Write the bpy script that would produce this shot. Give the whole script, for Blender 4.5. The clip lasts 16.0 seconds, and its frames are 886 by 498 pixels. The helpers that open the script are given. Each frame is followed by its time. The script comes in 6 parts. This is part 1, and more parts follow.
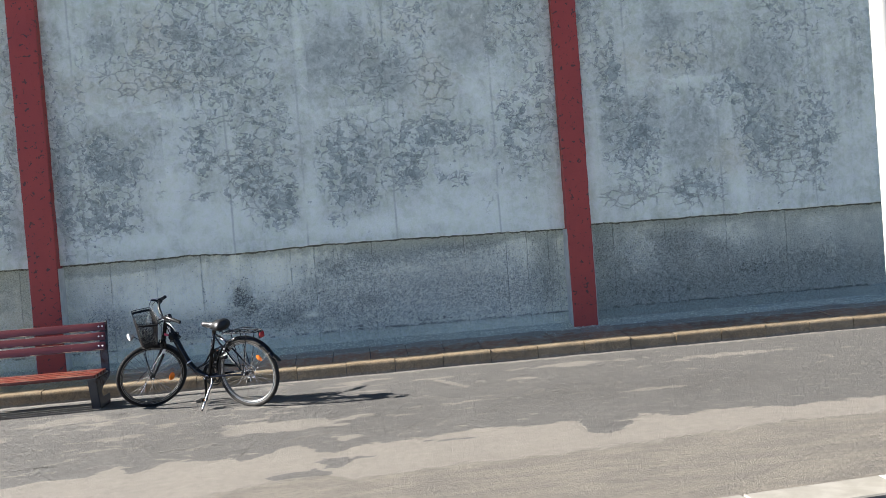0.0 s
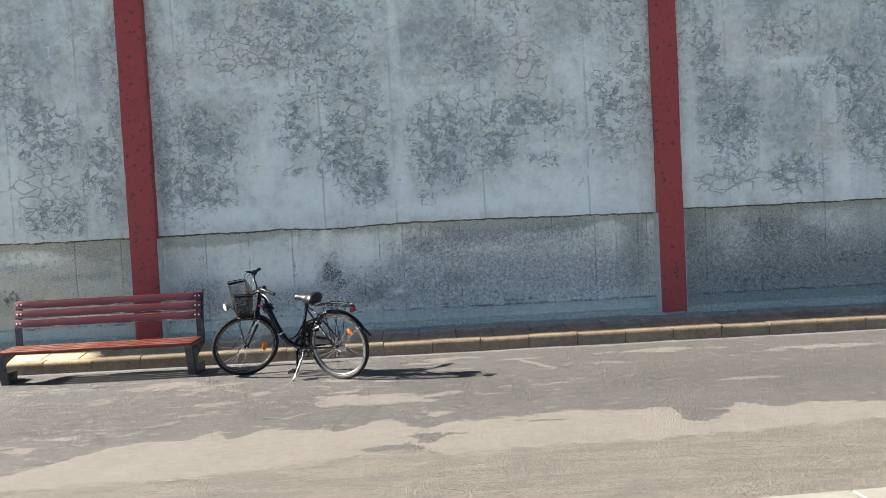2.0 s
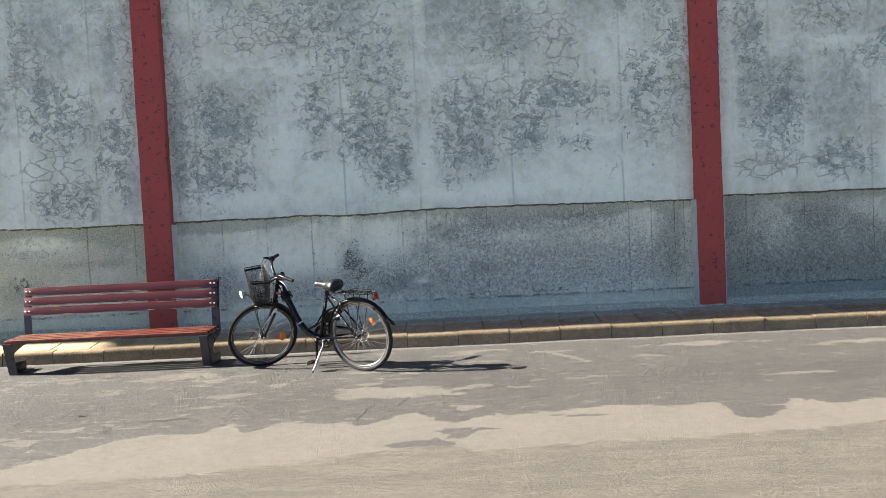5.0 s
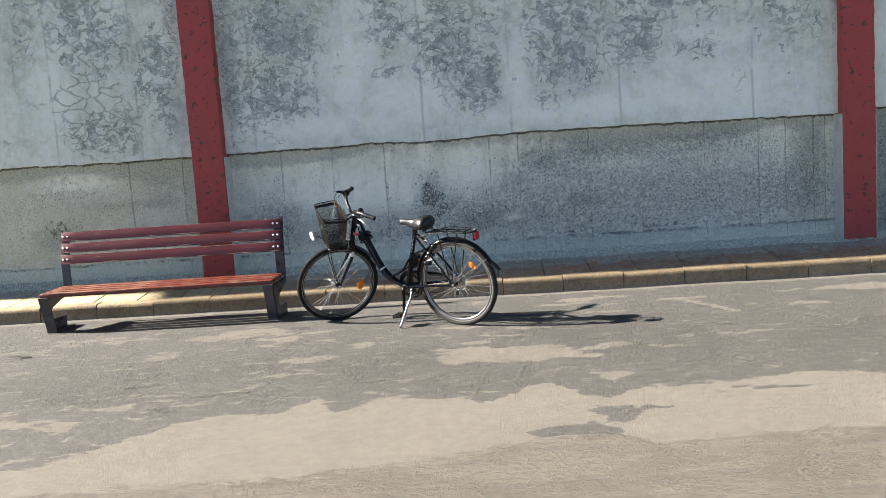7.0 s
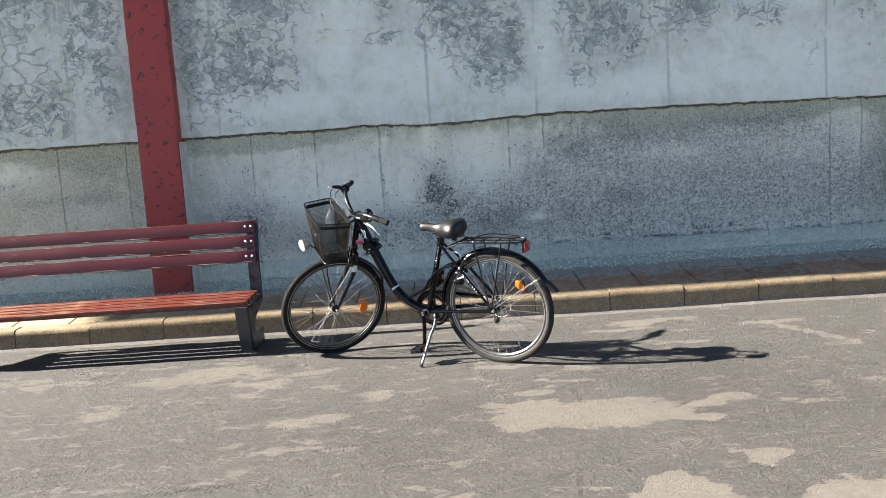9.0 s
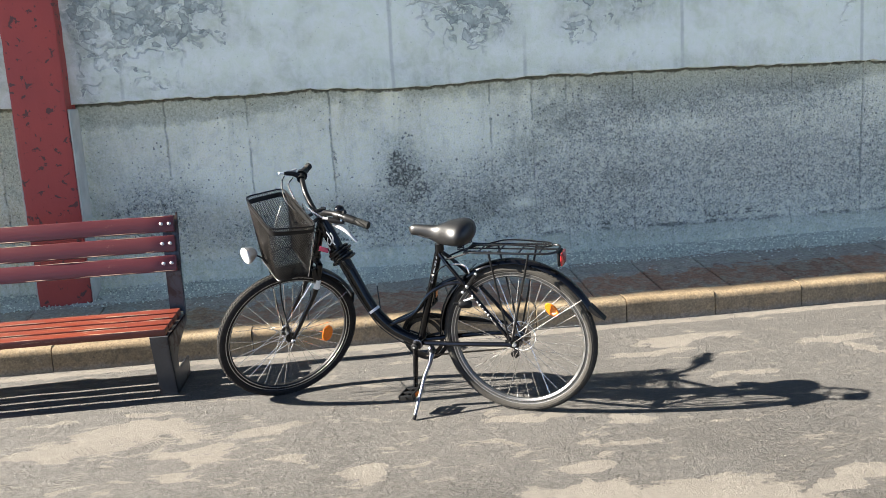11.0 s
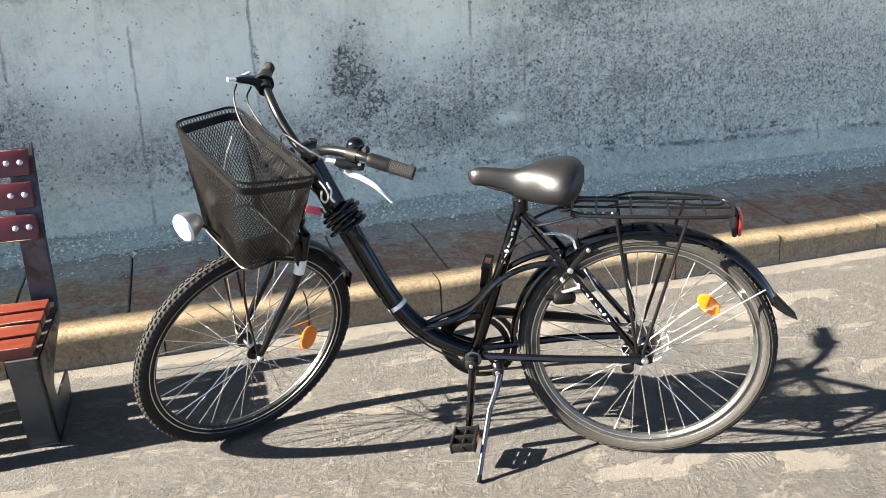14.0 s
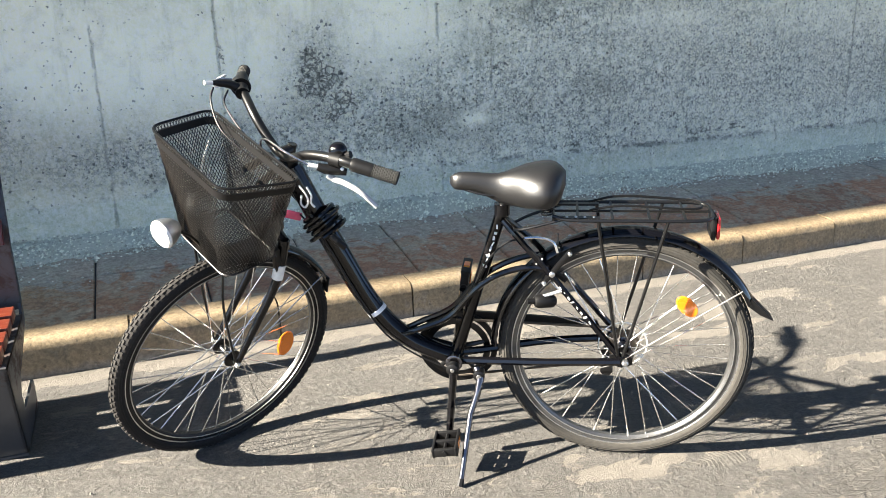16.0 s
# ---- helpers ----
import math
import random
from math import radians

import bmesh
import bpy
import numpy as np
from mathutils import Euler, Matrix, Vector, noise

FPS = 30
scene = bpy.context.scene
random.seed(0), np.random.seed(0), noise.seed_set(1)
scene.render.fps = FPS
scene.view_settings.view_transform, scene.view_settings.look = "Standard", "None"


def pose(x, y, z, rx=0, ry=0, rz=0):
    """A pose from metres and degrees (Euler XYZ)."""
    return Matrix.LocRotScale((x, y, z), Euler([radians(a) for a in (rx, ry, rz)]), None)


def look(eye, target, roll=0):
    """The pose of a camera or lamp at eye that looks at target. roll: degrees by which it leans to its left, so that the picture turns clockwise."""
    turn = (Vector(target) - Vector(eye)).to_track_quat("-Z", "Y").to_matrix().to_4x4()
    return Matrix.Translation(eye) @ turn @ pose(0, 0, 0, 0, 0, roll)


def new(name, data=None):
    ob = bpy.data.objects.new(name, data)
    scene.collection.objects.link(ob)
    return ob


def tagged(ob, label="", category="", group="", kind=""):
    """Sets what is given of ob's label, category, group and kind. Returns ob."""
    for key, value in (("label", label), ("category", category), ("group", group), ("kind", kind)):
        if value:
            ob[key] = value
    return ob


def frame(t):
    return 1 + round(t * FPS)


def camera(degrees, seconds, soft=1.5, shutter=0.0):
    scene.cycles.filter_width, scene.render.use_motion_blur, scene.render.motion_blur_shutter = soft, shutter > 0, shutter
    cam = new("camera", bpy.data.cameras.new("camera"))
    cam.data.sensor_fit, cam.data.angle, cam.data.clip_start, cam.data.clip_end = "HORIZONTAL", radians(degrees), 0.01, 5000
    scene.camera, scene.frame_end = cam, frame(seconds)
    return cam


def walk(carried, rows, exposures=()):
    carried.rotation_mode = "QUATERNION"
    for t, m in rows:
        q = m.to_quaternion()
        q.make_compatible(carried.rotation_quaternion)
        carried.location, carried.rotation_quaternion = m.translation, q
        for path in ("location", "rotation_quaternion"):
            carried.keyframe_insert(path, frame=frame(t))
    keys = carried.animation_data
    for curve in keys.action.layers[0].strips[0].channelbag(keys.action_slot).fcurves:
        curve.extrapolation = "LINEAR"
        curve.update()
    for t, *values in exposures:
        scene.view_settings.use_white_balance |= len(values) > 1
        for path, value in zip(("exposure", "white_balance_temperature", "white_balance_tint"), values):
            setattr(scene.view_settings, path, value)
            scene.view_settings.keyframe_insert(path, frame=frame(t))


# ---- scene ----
cam = camera(55.0, 16.0, 0.5)
PATH = [
    (0, (0.402, 0.027, 1.569), (0.603, 2.016, 1.516), -4.4),
    (0.5, (0.325, 0.041, 1.572), (0.428, 2.037, 1.506), -3.9),
    (1, (0.298, 0.038, 1.571), (0.369, 2.035, 1.489), -3.3),
    (1.5, (0.26, 0.045, 1.568), (0.302, 2.043, 1.481), -3.1),
    (2, (0.24, 0.041, 1.569), (0.265, 2.039, 1.481), -3.0),
    (2.5, (0.235, 0.039, 1.573), (0.254, 2.037, 1.483), -3.0),
    (3, (0.234, 0.039, 1.557), (0.25, 2.037, 1.468), -3.0),
    (3.5, (0.232, 0.02, 1.56), (0.247, 2.018, 1.47), -3.1),
    (3.7, (0.233, 0.038, 1.557), (0.241, 2.036, 1.465), -3.0),
    (5.8, (0.002, 0.992, 1.344), (-0.069, 2.989, 1.255), -2.7),
    (6, (-0.049, 1.13, 1.333), (-0.16, 3.124, 1.23), -2.6),
    (6.5, (-0.194, 1.459, 1.346), (-0.378, 3.445, 1.197), -3.2),
    (7, (-0.416, 1.853, 1.328), (-0.536, 3.836, 1.1), -4.0),
    (7.5, (-0.585, 2.215, 1.306), (-0.682, 4.195, 1.04), -3.9),
    (8, (-0.739, 2.628, 1.319), (-0.815, 4.609, 1.061), -3.1),
    (8.5, (-0.897, 2.993, 1.331), (-0.89, 4.974, 1.058), -3.7),
    (8.7, (-0.945, 3.166, 1.318), (-0.945, 5.149, 1.063), -3.7),
    (10.8, (-1.321, 4.63, 1.363), (-1.167, 6.593, 1.016), -3.7),
    (11, (-1.37, 4.772, 1.358), (-1.165, 6.731, 1.008), -3.4),
    (11.5, (-1.505, 5.096, 1.362), (-1.194, 7.038, 0.997), -3.4),
    (12, (-1.587, 5.399, 1.338), (-1.289, 7.341, 0.963), -3.1),
    (12.5, (-1.637, 5.724, 1.319), (-1.26, 7.649, 0.928), -3.5),
    (13, (-1.748, 5.997, 1.321), (-1.256, 7.875, 0.839), -3.1),
    (13.5, (-1.804, 6.205, 1.286), (-1.317, 8.066, 0.741), -2.6),
    (14, (-1.806, 6.357, 1.272), (-1.264, 8.191, 0.685), -2.4),
    (14.5, (-1.841, 6.393, 1.276), (-1.176, 8.176, 0.663), -2.1),
    (15, (-1.876, 6.392, 1.29), (-1.185, 8.169, 0.689), -2.0),
    (15.5, (-1.876, 6.394, 1.285), (-1.211, 8.185, 0.691), -1.9),
    (16, (-1.872, 6.388, 1.287), (-1.227, 8.186, 0.694), -1.8),
]
EXPOSURES = [(0.0, 2.37, 6070, 10), (2.0, 2.46, 6320, 10), (3.7, 2.46, 6420, 10), (6.0, 2.44, 6520, 10), (8.7, 2.58, 6460, 10), (11.0, 2.85, 6520, 9), (13.0, 3.1, 6710, 9), (16.0, 3.21, 6780, 8)]
walk(cam, [(t, look(eye, target, roll)) for t, eye, target, roll in PATH], EXPOSURES)

# ---- light ----
# low sun almost along the wall, just behind its plane, so that the wall and the pavement at its foot lie in shade
SUN = Vector((1.80, -0.081, -1.0)).normalized()
EL = math.asin(-SUN.z)
AZ = math.atan2(-SUN.x, -SUN.y)
world = bpy.data.worlds.new("sky")
scene.world = world
world.use_nodes = True
wn = world.node_tree
sky = wn.nodes.new("ShaderNodeTexSky")
sky.sky_type = "NISHITA"
sky.sun_disc = False
sky.sun_elevation = EL
sky.sun_rotation = AZ
sky.altitude = 100
sky.air_density = 0.3
sky.dust_density = 0.0
sky.ozone_density = 0.5
wn.nodes["Background"].inputs["Strength"].default_value = 0.050
wn.links.new(sky.outputs["Color"], wn.nodes["Background"].inputs["Color"])
sun = new("sun", bpy.data.lights.new("sun", "SUN"))
sun.data.energy = 5.0
sun.data.angle = radians(0.53)
sun.data.color = (1.0, 0.93, 0.83)
sun.matrix_world = look((-20, 2, 12), Vector((-20, 2, 12)) + SUN)


# ---- material kit ----
class Kit:
    """A node material with short names for the nodes that are used most."""

    def __init__(self, name, rough=0.6, metal=0.0, world_space=True):
        self.m = bpy.data.materials.new(name)
        self.m.use_nodes = True
        self.t = self.m.node_tree
        self.b = self.t.nodes["Principled BSDF"]
        self.b.inputs["Roughness"].default_value = rough
        self.b.inputs["Metallic"].default_value = metal
        if world_space:
            self.p = self.add("ShaderNodeNewGeometry").outputs["Position"]
        else:
            self.p = self.add("ShaderNodeTexCoord").outputs["Object"]

    def add(self, kind):
        return self.t.nodes.new(kind)

    def put(self, socket, value):
        if isinstance(value, bpy.types.NodeSocket):
            self.t.links.new(value, socket)
        else:
            socket.default_value = value

    def mapped(self, scale=(1, 1, 1), loc=(0, 0, 0)):
        n = self.add("ShaderNodeMapping")
        self.put(n.inputs["Vector"], self.p)
        n.inputs["Scale"].default_value = scale
        n.inputs["Location"].default_value = loc
        return n.outputs["Vector"]

    def noise(self, scale, detail=4, rough=0.55, warp=0.0, vec=None):
        n = self.add("ShaderNodeTexNoise")
        self.put(n.inputs["Vector"], vec if vec is not None else self.p)
        n.inputs["Scale"].default_value = scale
        n.inputs["Detail"].default_value = detail
        n.inputs["Roughness"].default_value = rough
        n.inputs["Distortion"].default_value = warp
        return n.outputs["Fac"]

    def warped(self, scale, amount, vec=None):
        """The position, pushed about by a noise."""
        n = self.add("ShaderNodeTexNoise")
        src = vec if vec is not None else self.p
        self.put(n.inputs["Vector"], src)
        n.inputs["Scale"].default_value = scale
        n.inputs["Detail"].default_value = 4
        v = self.add("ShaderNodeVectorMath")
        v.operation = "MULTIPLY_ADD"
        self.put(v.inputs[0], n.outputs["Color"])
        v.inputs[1].default_value = (amount,) * 3
        self.put(v.inputs[2], src)
        return v.outputs["Vector"]

    def cells(self, scale, vec=None, feature="F1", out="Distance"):
        n = self.add("ShaderNodeTexVoronoi")
        n.feature = feature
        self.put(n.inputs["Vector"], vec if vec is not None else self.p)
        n.inputs["Scale"].default_value = scale
        return n.outputs[out]

    def step(self, value, lo, hi):
        n = self.add("ShaderNodeMapRange")
        n.interpolation_type = "SMOOTHSTEP"
        self.put(n.inputs["Value"], value)
        n.inputs["From Min"].default_value = lo
        n.inputs["From Max"].default_value = hi
        return n.outputs["Result"]

    def calc(self, op, a, b=0.0, c=0.0):
        n = self.add("ShaderNodeMath")
        n.operation = op
        for i, x in enumerate((a, b, c)):
            self.put(n.inputs[i], x)
        return n.outputs["Value"]

    def mix(self, fac, a, b, mode="MIX"):
        n = self.add("ShaderNodeMix")
        n.data_type = "RGBA"
        n.blend_type = mode
        self.put(n.inputs["Factor"], fac)
        for s, x in ((n.inputs[6], a), (n.inputs[7], b)):
            self.put(s, x if isinstance(x, bpy.types.NodeSocket) else (*x, 1.0))
        return n.outputs[2]

    def attr(self, name, part_name="Color"):
        n = self.add("ShaderNodeAttribute")
        n.attribute_name = name
        if part_name == "Color":
            s = self.add("ShaderNodeSeparateColor")
            self.put(s.inputs["Color"], n.outputs["Color"])
            return s.outputs["Red"], s.outputs["Green"], s.outputs["Blue"]
        return n.outputs[part_name]

    def xyz(self):
        s = self.add("ShaderNodeSeparateXYZ")
        self.put(s.inputs["Vector"], self.p)
        return s.outputs["X"], s.outputs["Y"], s.outputs["Z"]

    def rand(self):
        return self.add("ShaderNodeObjectInfo").outputs["Random"]

    def island(self):
        return self.add("ShaderNodeNewGeometry").outputs["Random Per Island"]

    def done(self, color, rough=None, height=None, strength=0.3, dist=0.01):
        self.put(self.b.inputs["Base Color"], color if isinstance(color, bpy.types.NodeSocket) else (*color, 1.0))
        if rough is not None:
            self.put(self.b.inputs["Roughness"], rough)
        if height is not None:
            n = self.add("ShaderNodeBump")
            n.inputs["Strength"].default_value = strength
            n.inputs["Distance"].default_value = dist
            self.put(n.inputs["Height"], height)
            self.t.links.new(n.outputs["Normal"], self.b.inputs["Normal"])
        return self.m


def near_lines(k, x, at, half, soft, wobble=0.03, scale=3.0):
    """A thin upright line at each x in the row, with a slight wobble."""
    wob = k.calc("MULTIPLY_ADD", k.calc("SUBTRACT", k.noise(scale, 3), 0.5), wobble, x)
    d = None
    for v in at:
        e = k.calc("ABSOLUTE", k.calc("SUBTRACT", wob, v))
        d = e if d is None else k.calc("MINIMUM", d, e)
    return k.step(d, half + soft, half)


def plaster():
    """Upper wall: pale bluish render coat, clouded and streaked, its skin lost in curly clusters."""
    k = Kit("old_render_coat", 0.9)
    dark, tan, pale = k.attr("stain")
    x, y, z = k.xyz()
    big = k.noise(0.9, 5, 0.6, 0.6)
    mid = k.noise(4.0, 6, 0.65, 0.4)
    fine = k.noise(85, 4, 0.7)
    grain = k.noise(26, 5, 0.7)
    streak = k.noise(1.0, 5, 0.65, 0.2, k.mapped((8.0, 8.0, 0.5)))
    base = k.mix(k.step(mid, 0.3, 0.7), (0.630, 0.662, 0.553), (0.820, 0.853, 0.714))
    base = k.mix(k.calc("MULTIPLY", k.step(big, 0.4, 0.66), 0.6), base, (0.630, 0.657, 0.535))
    base = k.mix(k.calc("MULTIPLY", k.step(streak, 0.52, 0.68), 0.4), base, (0.883, 0.914, 0.767))
    base = k.mix(k.calc("MULTIPLY", k.step(streak, 0.46, 0.32), 0.4), base, (0.525, 0.550, 0.451))
    base = k.mix(k.calc("MULTIPLY", pale, k.step(mid, 0.1, 0.55)), base, (0.861, 0.899, 0.759))
    base = k.mix(k.calc("MULTIPLY", tan, k.step(mid, 0.2, 0.6)), base, (0.70, 0.69, 0.545))
    cloud = k.calc("MULTIPLY", dark, k.step(k.noise(3.4, 5, 0.65, 0.5), 0.34, 0.62))
    base = k.mix(k.calc("MULTIPLY", cloud, 0.32), base, (0.452, 0.495, 0.433))
    # the coat was laid in lifts and bays, each with a tone of its own
    bay = k.calc("FLOOR", k.calc("MULTIPLY", k.calc("MULTIPLY_ADD", k.noise(9.0, 3), 0.04, x), 1.14))
    lift = k.calc("FLOOR", k.calc("MULTIPLY_ADD", k.calc("MULTIPLY_ADD", k.noise(5.0, 5, 0.7), 0.22, z), 1.25, k.calc("MULTIPLY", bay, 0.37)))
    cell = k.add("ShaderNodeCombineXYZ")
    k.put(cell.inputs["X"], bay)
    k.put(cell.inputs["Y"], lift)
    wn2 = k.add("ShaderNodeTexWhiteNoise")
    wn2.noise_dimensions = "2D"
    k.put(wn2.inputs["Vector"], cell.outputs["Vector"])
    tone = wn2.outputs["Value"]
    high = k.step(z, 1.9, 2.7)
    base = k.mix(k.calc("MULTIPLY", k.calc("MULTIPLY", k.step(tone, 0.45, 1.0), high), 0.32), base, (0.441, 0.460, 0.374))
    base = k.mix(k.calc("MULTIPLY", k.step(tone, 0.4, 0.0), 0.25), base, (0.861, 0.899, 0.759))
    smoke = k.step(k.noise(1.7, 7, 0.7, 0.4), 0.48, 0.68)
    base = k.mix(k.calc("MULTIPLY", k.calc("MULTIPLY", smoke, high), 0.42), base, (0.368, 0.384, 0.317))
    ochre = k.step(k.noise(2.3, 6, 0.7, 0.5, k.mapped((1, 1, 1.6), (4, 2, 7))), 0.55, 0.68)
    base = k.mix(k.calc("MULTIPLY", k.calc("MULTIPLY", ochre, high), 0.5), base, (0.62, 0.60, 0.475))
    # clusters where the skin curled away: soft dark worms and blots between pale islands
    smut, craze, spare = k.attr("cloud")
    base = k.mix(k.calc("MULTIPLY", k.step(k.calc("MULTIPLY_ADD", k.calc("SUBTRACT", k.noise(4.0, 8, 0.78, 0.4), 0.5), 2.6, smut), 0.2, 1.0), 0.5), base, (0.345, 0.375, 0.335))
    dark = k.calc("MULTIPLY_ADD", k.step(streak, 0.56, 0.4), 0.16, k.calc("MULTIPLY_ADD", tone, 0.12, k.calc("MULTIPLY", dark, 0.9)))
    weave = k.mapped((1.0, 1.0, 1.2))
    curl = k.noise(9.0, 3, 0.55, 0.5, k.warped(16.0, 0.07, weave))
    lean = k.calc("MULTIPLY_ADD", k.calc("SUBTRACT", dark, 1.0), 0.30, curl)
    lost = k.step(lean, 0.475, 0.515)
    worm = k.calc("ABSOLUTE", k.calc("SUBTRACT", k.noise(6.5, 2.5, 0.5, 0.7, k.warped(16.0, 0.05, weave)), 0.5))
    worm = k.calc("MULTIPLY", k.step(worm, 0.05, 0.012), k.step(k.calc("MULTIPLY_ADD", mid, 0.5, dark), 0.5, 0.8))
    rim = k.calc("MULTIPLY", k.step(lean, 0.465, 0.488), k.step(lean, 0.535, 0.50))
    base = k.mix(k.calc("MULTIPLY", lost, k.calc("MULTIPLY_ADD", grain, 0.8, 0.2)), base, (0.36, 0.41, 0.37))
    base = k.mix(k.calc("MULTIPLY", rim, 0.45), base, (0.25, 0.285, 0.255))
    base = k.mix(k.calc("MULTIPLY", worm, 0.5), base, (0.26, 0.295, 0.265))
    lip = k.calc("MULTIPLY", k.step(lean, 0.425, 0.447), k.step(lean, 0.475, 0.455))
    base = k.mix(k.calc("MULTIPLY", lip, 0.35), base, (0.90, 0.95, 0.84))
    # bricks and blocks behind the coat print through as broken joints
    crack = k.cells(5.2, k.warped(5.0, 0.24, k.mapped((1.0, 1.0, 1.5))), "DISTANCE_TO_EDGE")
    line = k.calc("MULTIPLY", k.step(crack, 0.075, 0.015), k.step(k.calc("MULTIPLY_ADD", craze, 0.35, k.noise(2.6, 4, 0.6)), 0.60, 0.72))
    base = k.mix(k.calc("MULTIPLY", line, 0.5), base, (0.283, 0.298, 0.245))
    chalk = k.calc("MULTIPLY", k.step(k.noise(7.0, 5, 0.7, 1.1), 0.66, 0.69), k.step(z, 2.2, 2.6))
    base = k.mix(k.calc("MULTIPLY", chalk, 0.55), base, (0.977, 0.959, 0.830))
    mottle = k.noise(12.0, 6, 0.68, 0.6)
    base = k.mix(0.55, base, k.mix(k.step(mottle, 0.32, 0.68), (0.3, 0.3, 0.3), (0.7, 0.7, 0.7)), "OVERLAY")
    seam = near_lines(k, x, (-4.796, -3.92, -2.741, -1.041, -0.167, 0.906, 2.185, 3.9, 5.05, 6.3), 0.004, 0.014)
    seam = k.calc("MULTIPLY", seam, k.step(k.noise(2.3, 4, 0.65), 0.36, 0.56))
    base = k.mix(k.calc("MULTIPLY", seam, 0.5), base, (0.400, 0.424, 0.357))
    speck = k.step(k.noise(55, 2, 0.5), 0.70, 0.75)
    base = k.mix(k.calc("MULTIPLY", speck, 0.3), base, (0.295, 0.313, 0.268))
    base = k.mix(0.5, base, k.mix(grain, (0.28, 0.28, 0.28), (0.72, 0.72, 0.72)), "OVERLAY")
    base = k.mix(0.3, base, k.mix(fine, (0.25, 0.25, 0.25), (0.75, 0.75, 0.75)), "OVERLAY")
    h = k.calc("MULTIPLY_ADD", lost, -0.8, k.calc("MULTIPLY_ADD", k.calc("MAXIMUM", line, worm), -0.7, k.calc("MULTIPLY_ADD", fine, 0.4, k.calc("MULTIPLY_ADD", grain, 0.4, k.calc("MULTIPLY", mid, 0.6)))))
    return k.done(base, 0.92, h, 0.8, 0.012)


def pits(k, scale, density, size, vec=None):
    """Round-edged holes: the share of cells that have one follows the density."""
    v = vec if vec is not None else k.p
    d = k.cells(scale, v)
    s = k.add("ShaderNodeSeparateColor")
    k.put(s.inputs["Color"], k.cells(scale, v, "F1", "Color"))
    has = k.step(k.calc("SUBTRACT", density, s.outputs["Red"]), -0.02, 0.02)
    r = k.calc("MULTIPLY_ADD", s.outputs["Green"], size * 0.7, size * 0.5)
    return k.calc("MULTIPLY", has, k.step(k.calc("SUBTRACT", d, r), 0.06, -0.06))


def raw_concrete():
    """Lower wall: board-marked concrete, smooth and pale in places, washed out to the gravel in others."""
    k = Kit("pitted_concrete", 0.92)
    pit, dirt, pale = k.attr("stain")
    under, moss, spare = k.attr("edge")
    soot, warm, spare = k.attr("tint")
    x, y, z = k.xyz()
    mid = k.noise(3.0, 6, 0.65, 0.5)
    fine = k.noise(150, 4, 0.7)
    rag = k.noise(11.0, 6, 0.72, 0.4)
    base = k.mix(k.step(mid, 0.28, 0.72), (0.802, 0.806, 0.644), (0.981, 0.968, 0.764))
    blot = k.noise(8.0, 6, 0.68, 0.7)
    base = k.mix(k.calc("MULTIPLY", k.step(blot, 0.47, 0.65), 0.32), base, (0.523, 0.551, 0.440))
    base = k.mix(k.calc("MULTIPLY", warm, k.calc("MULTIPLY_ADD", k.step(mid, 0.3, 0.6), 0.4, 0.5)), base, (0.520, 0.490, 0.351))
    base = k.mix(k.calc("MULTIPLY", pale, k.step(rag, 0.3, 0.55)), base, (0.990, 0.988, 0.787))
    drip = k.noise(1.0, 5, 0.7, 0.3, k.mapped((9.0, 9.0, 1.2)))
    base = k.mix(k.calc("MULTIPLY", k.step(drip, 0.52, 0.68), 0.3), base, (0.501, 0.510, 0.391))
    grime = k.step(k.calc("ADD", dirt, k.calc("MULTIPLY_ADD", rag, 1.1, -0.55)), 0.22, 0.66)
    base = k.mix(k.calc("MULTIPLY", grime, 0.62), base, (0.368, 0.390, 0.289))
    sooty = k.step(k.calc("ADD", soot, k.calc("MULTIPLY_ADD", k.noise(2.6, 6, 0.7, 0.5), 1.2, -0.6)), 0.1, 0.85)
    base = k.mix(k.calc("MULTIPLY", sooty, 0.68), base, (0.301, 0.327, 0.266))
    # washed-out skin: pale gravel in dark crevices, with round holes
    clump = k.calc("MULTIPLY", pit, k.step(k.noise(4.5, 6, 0.7, 0.6), 0.08, 0.42))
    body = k.noise(52, 4, 0.65, 0.3)
    pebble = k.mix(k.step(body, 0.34, 0.54), (0.520, 0.556, 0.463), (0.990, 0.990, 0.839))
    pebble = k.mix(k.calc("MULTIPLY", k.calc("MAXIMUM", sooty, k.calc("MULTIPLY", grime, 0.7)), 0.6), pebble, (0.301, 0.327, 0.266))
    base = k.mix(k.calc("MULTIPLY", clump, 0.8), base, pebble)
    gaps = k.cells(52.0, k.warped(75.0, 0.02, k.warped(30.0, 0.03)), "DISTANCE_TO_EDGE")
    gaps = k.calc("MULTIPLY", k.step(gaps, 0.16, 0.03), k.calc("MULTIPLY", clump, k.step(k.noise(24, 5, 0.7), 0.40, 0.58)))
    base = k.mix(k.calc("MULTIPLY", gaps, 0.52), base, (0.146, 0.172, 0.137))
    vec = k.warped(70.0, 0.022, k.warped(14.0, 0.02))
    small = pits(k, 95.0, k.calc("MULTIPLY_ADD", clump, 0.16, k.calc("MULTIPLY", k.step(k.noise(2.5, 4), 0.42, 0.6), 0.05)), 0.40, vec)
    mids = pits(k, 48.0, k.calc("MULTIPLY_ADD", clump, 0.20, 0.004), 0.34, vec)
    holes = k.calc("MAXIMUM", small, mids)
    base = k.mix(k.calc("MULTIPLY", holes, 0.75), base, (0.095, 0.114, 0.094))
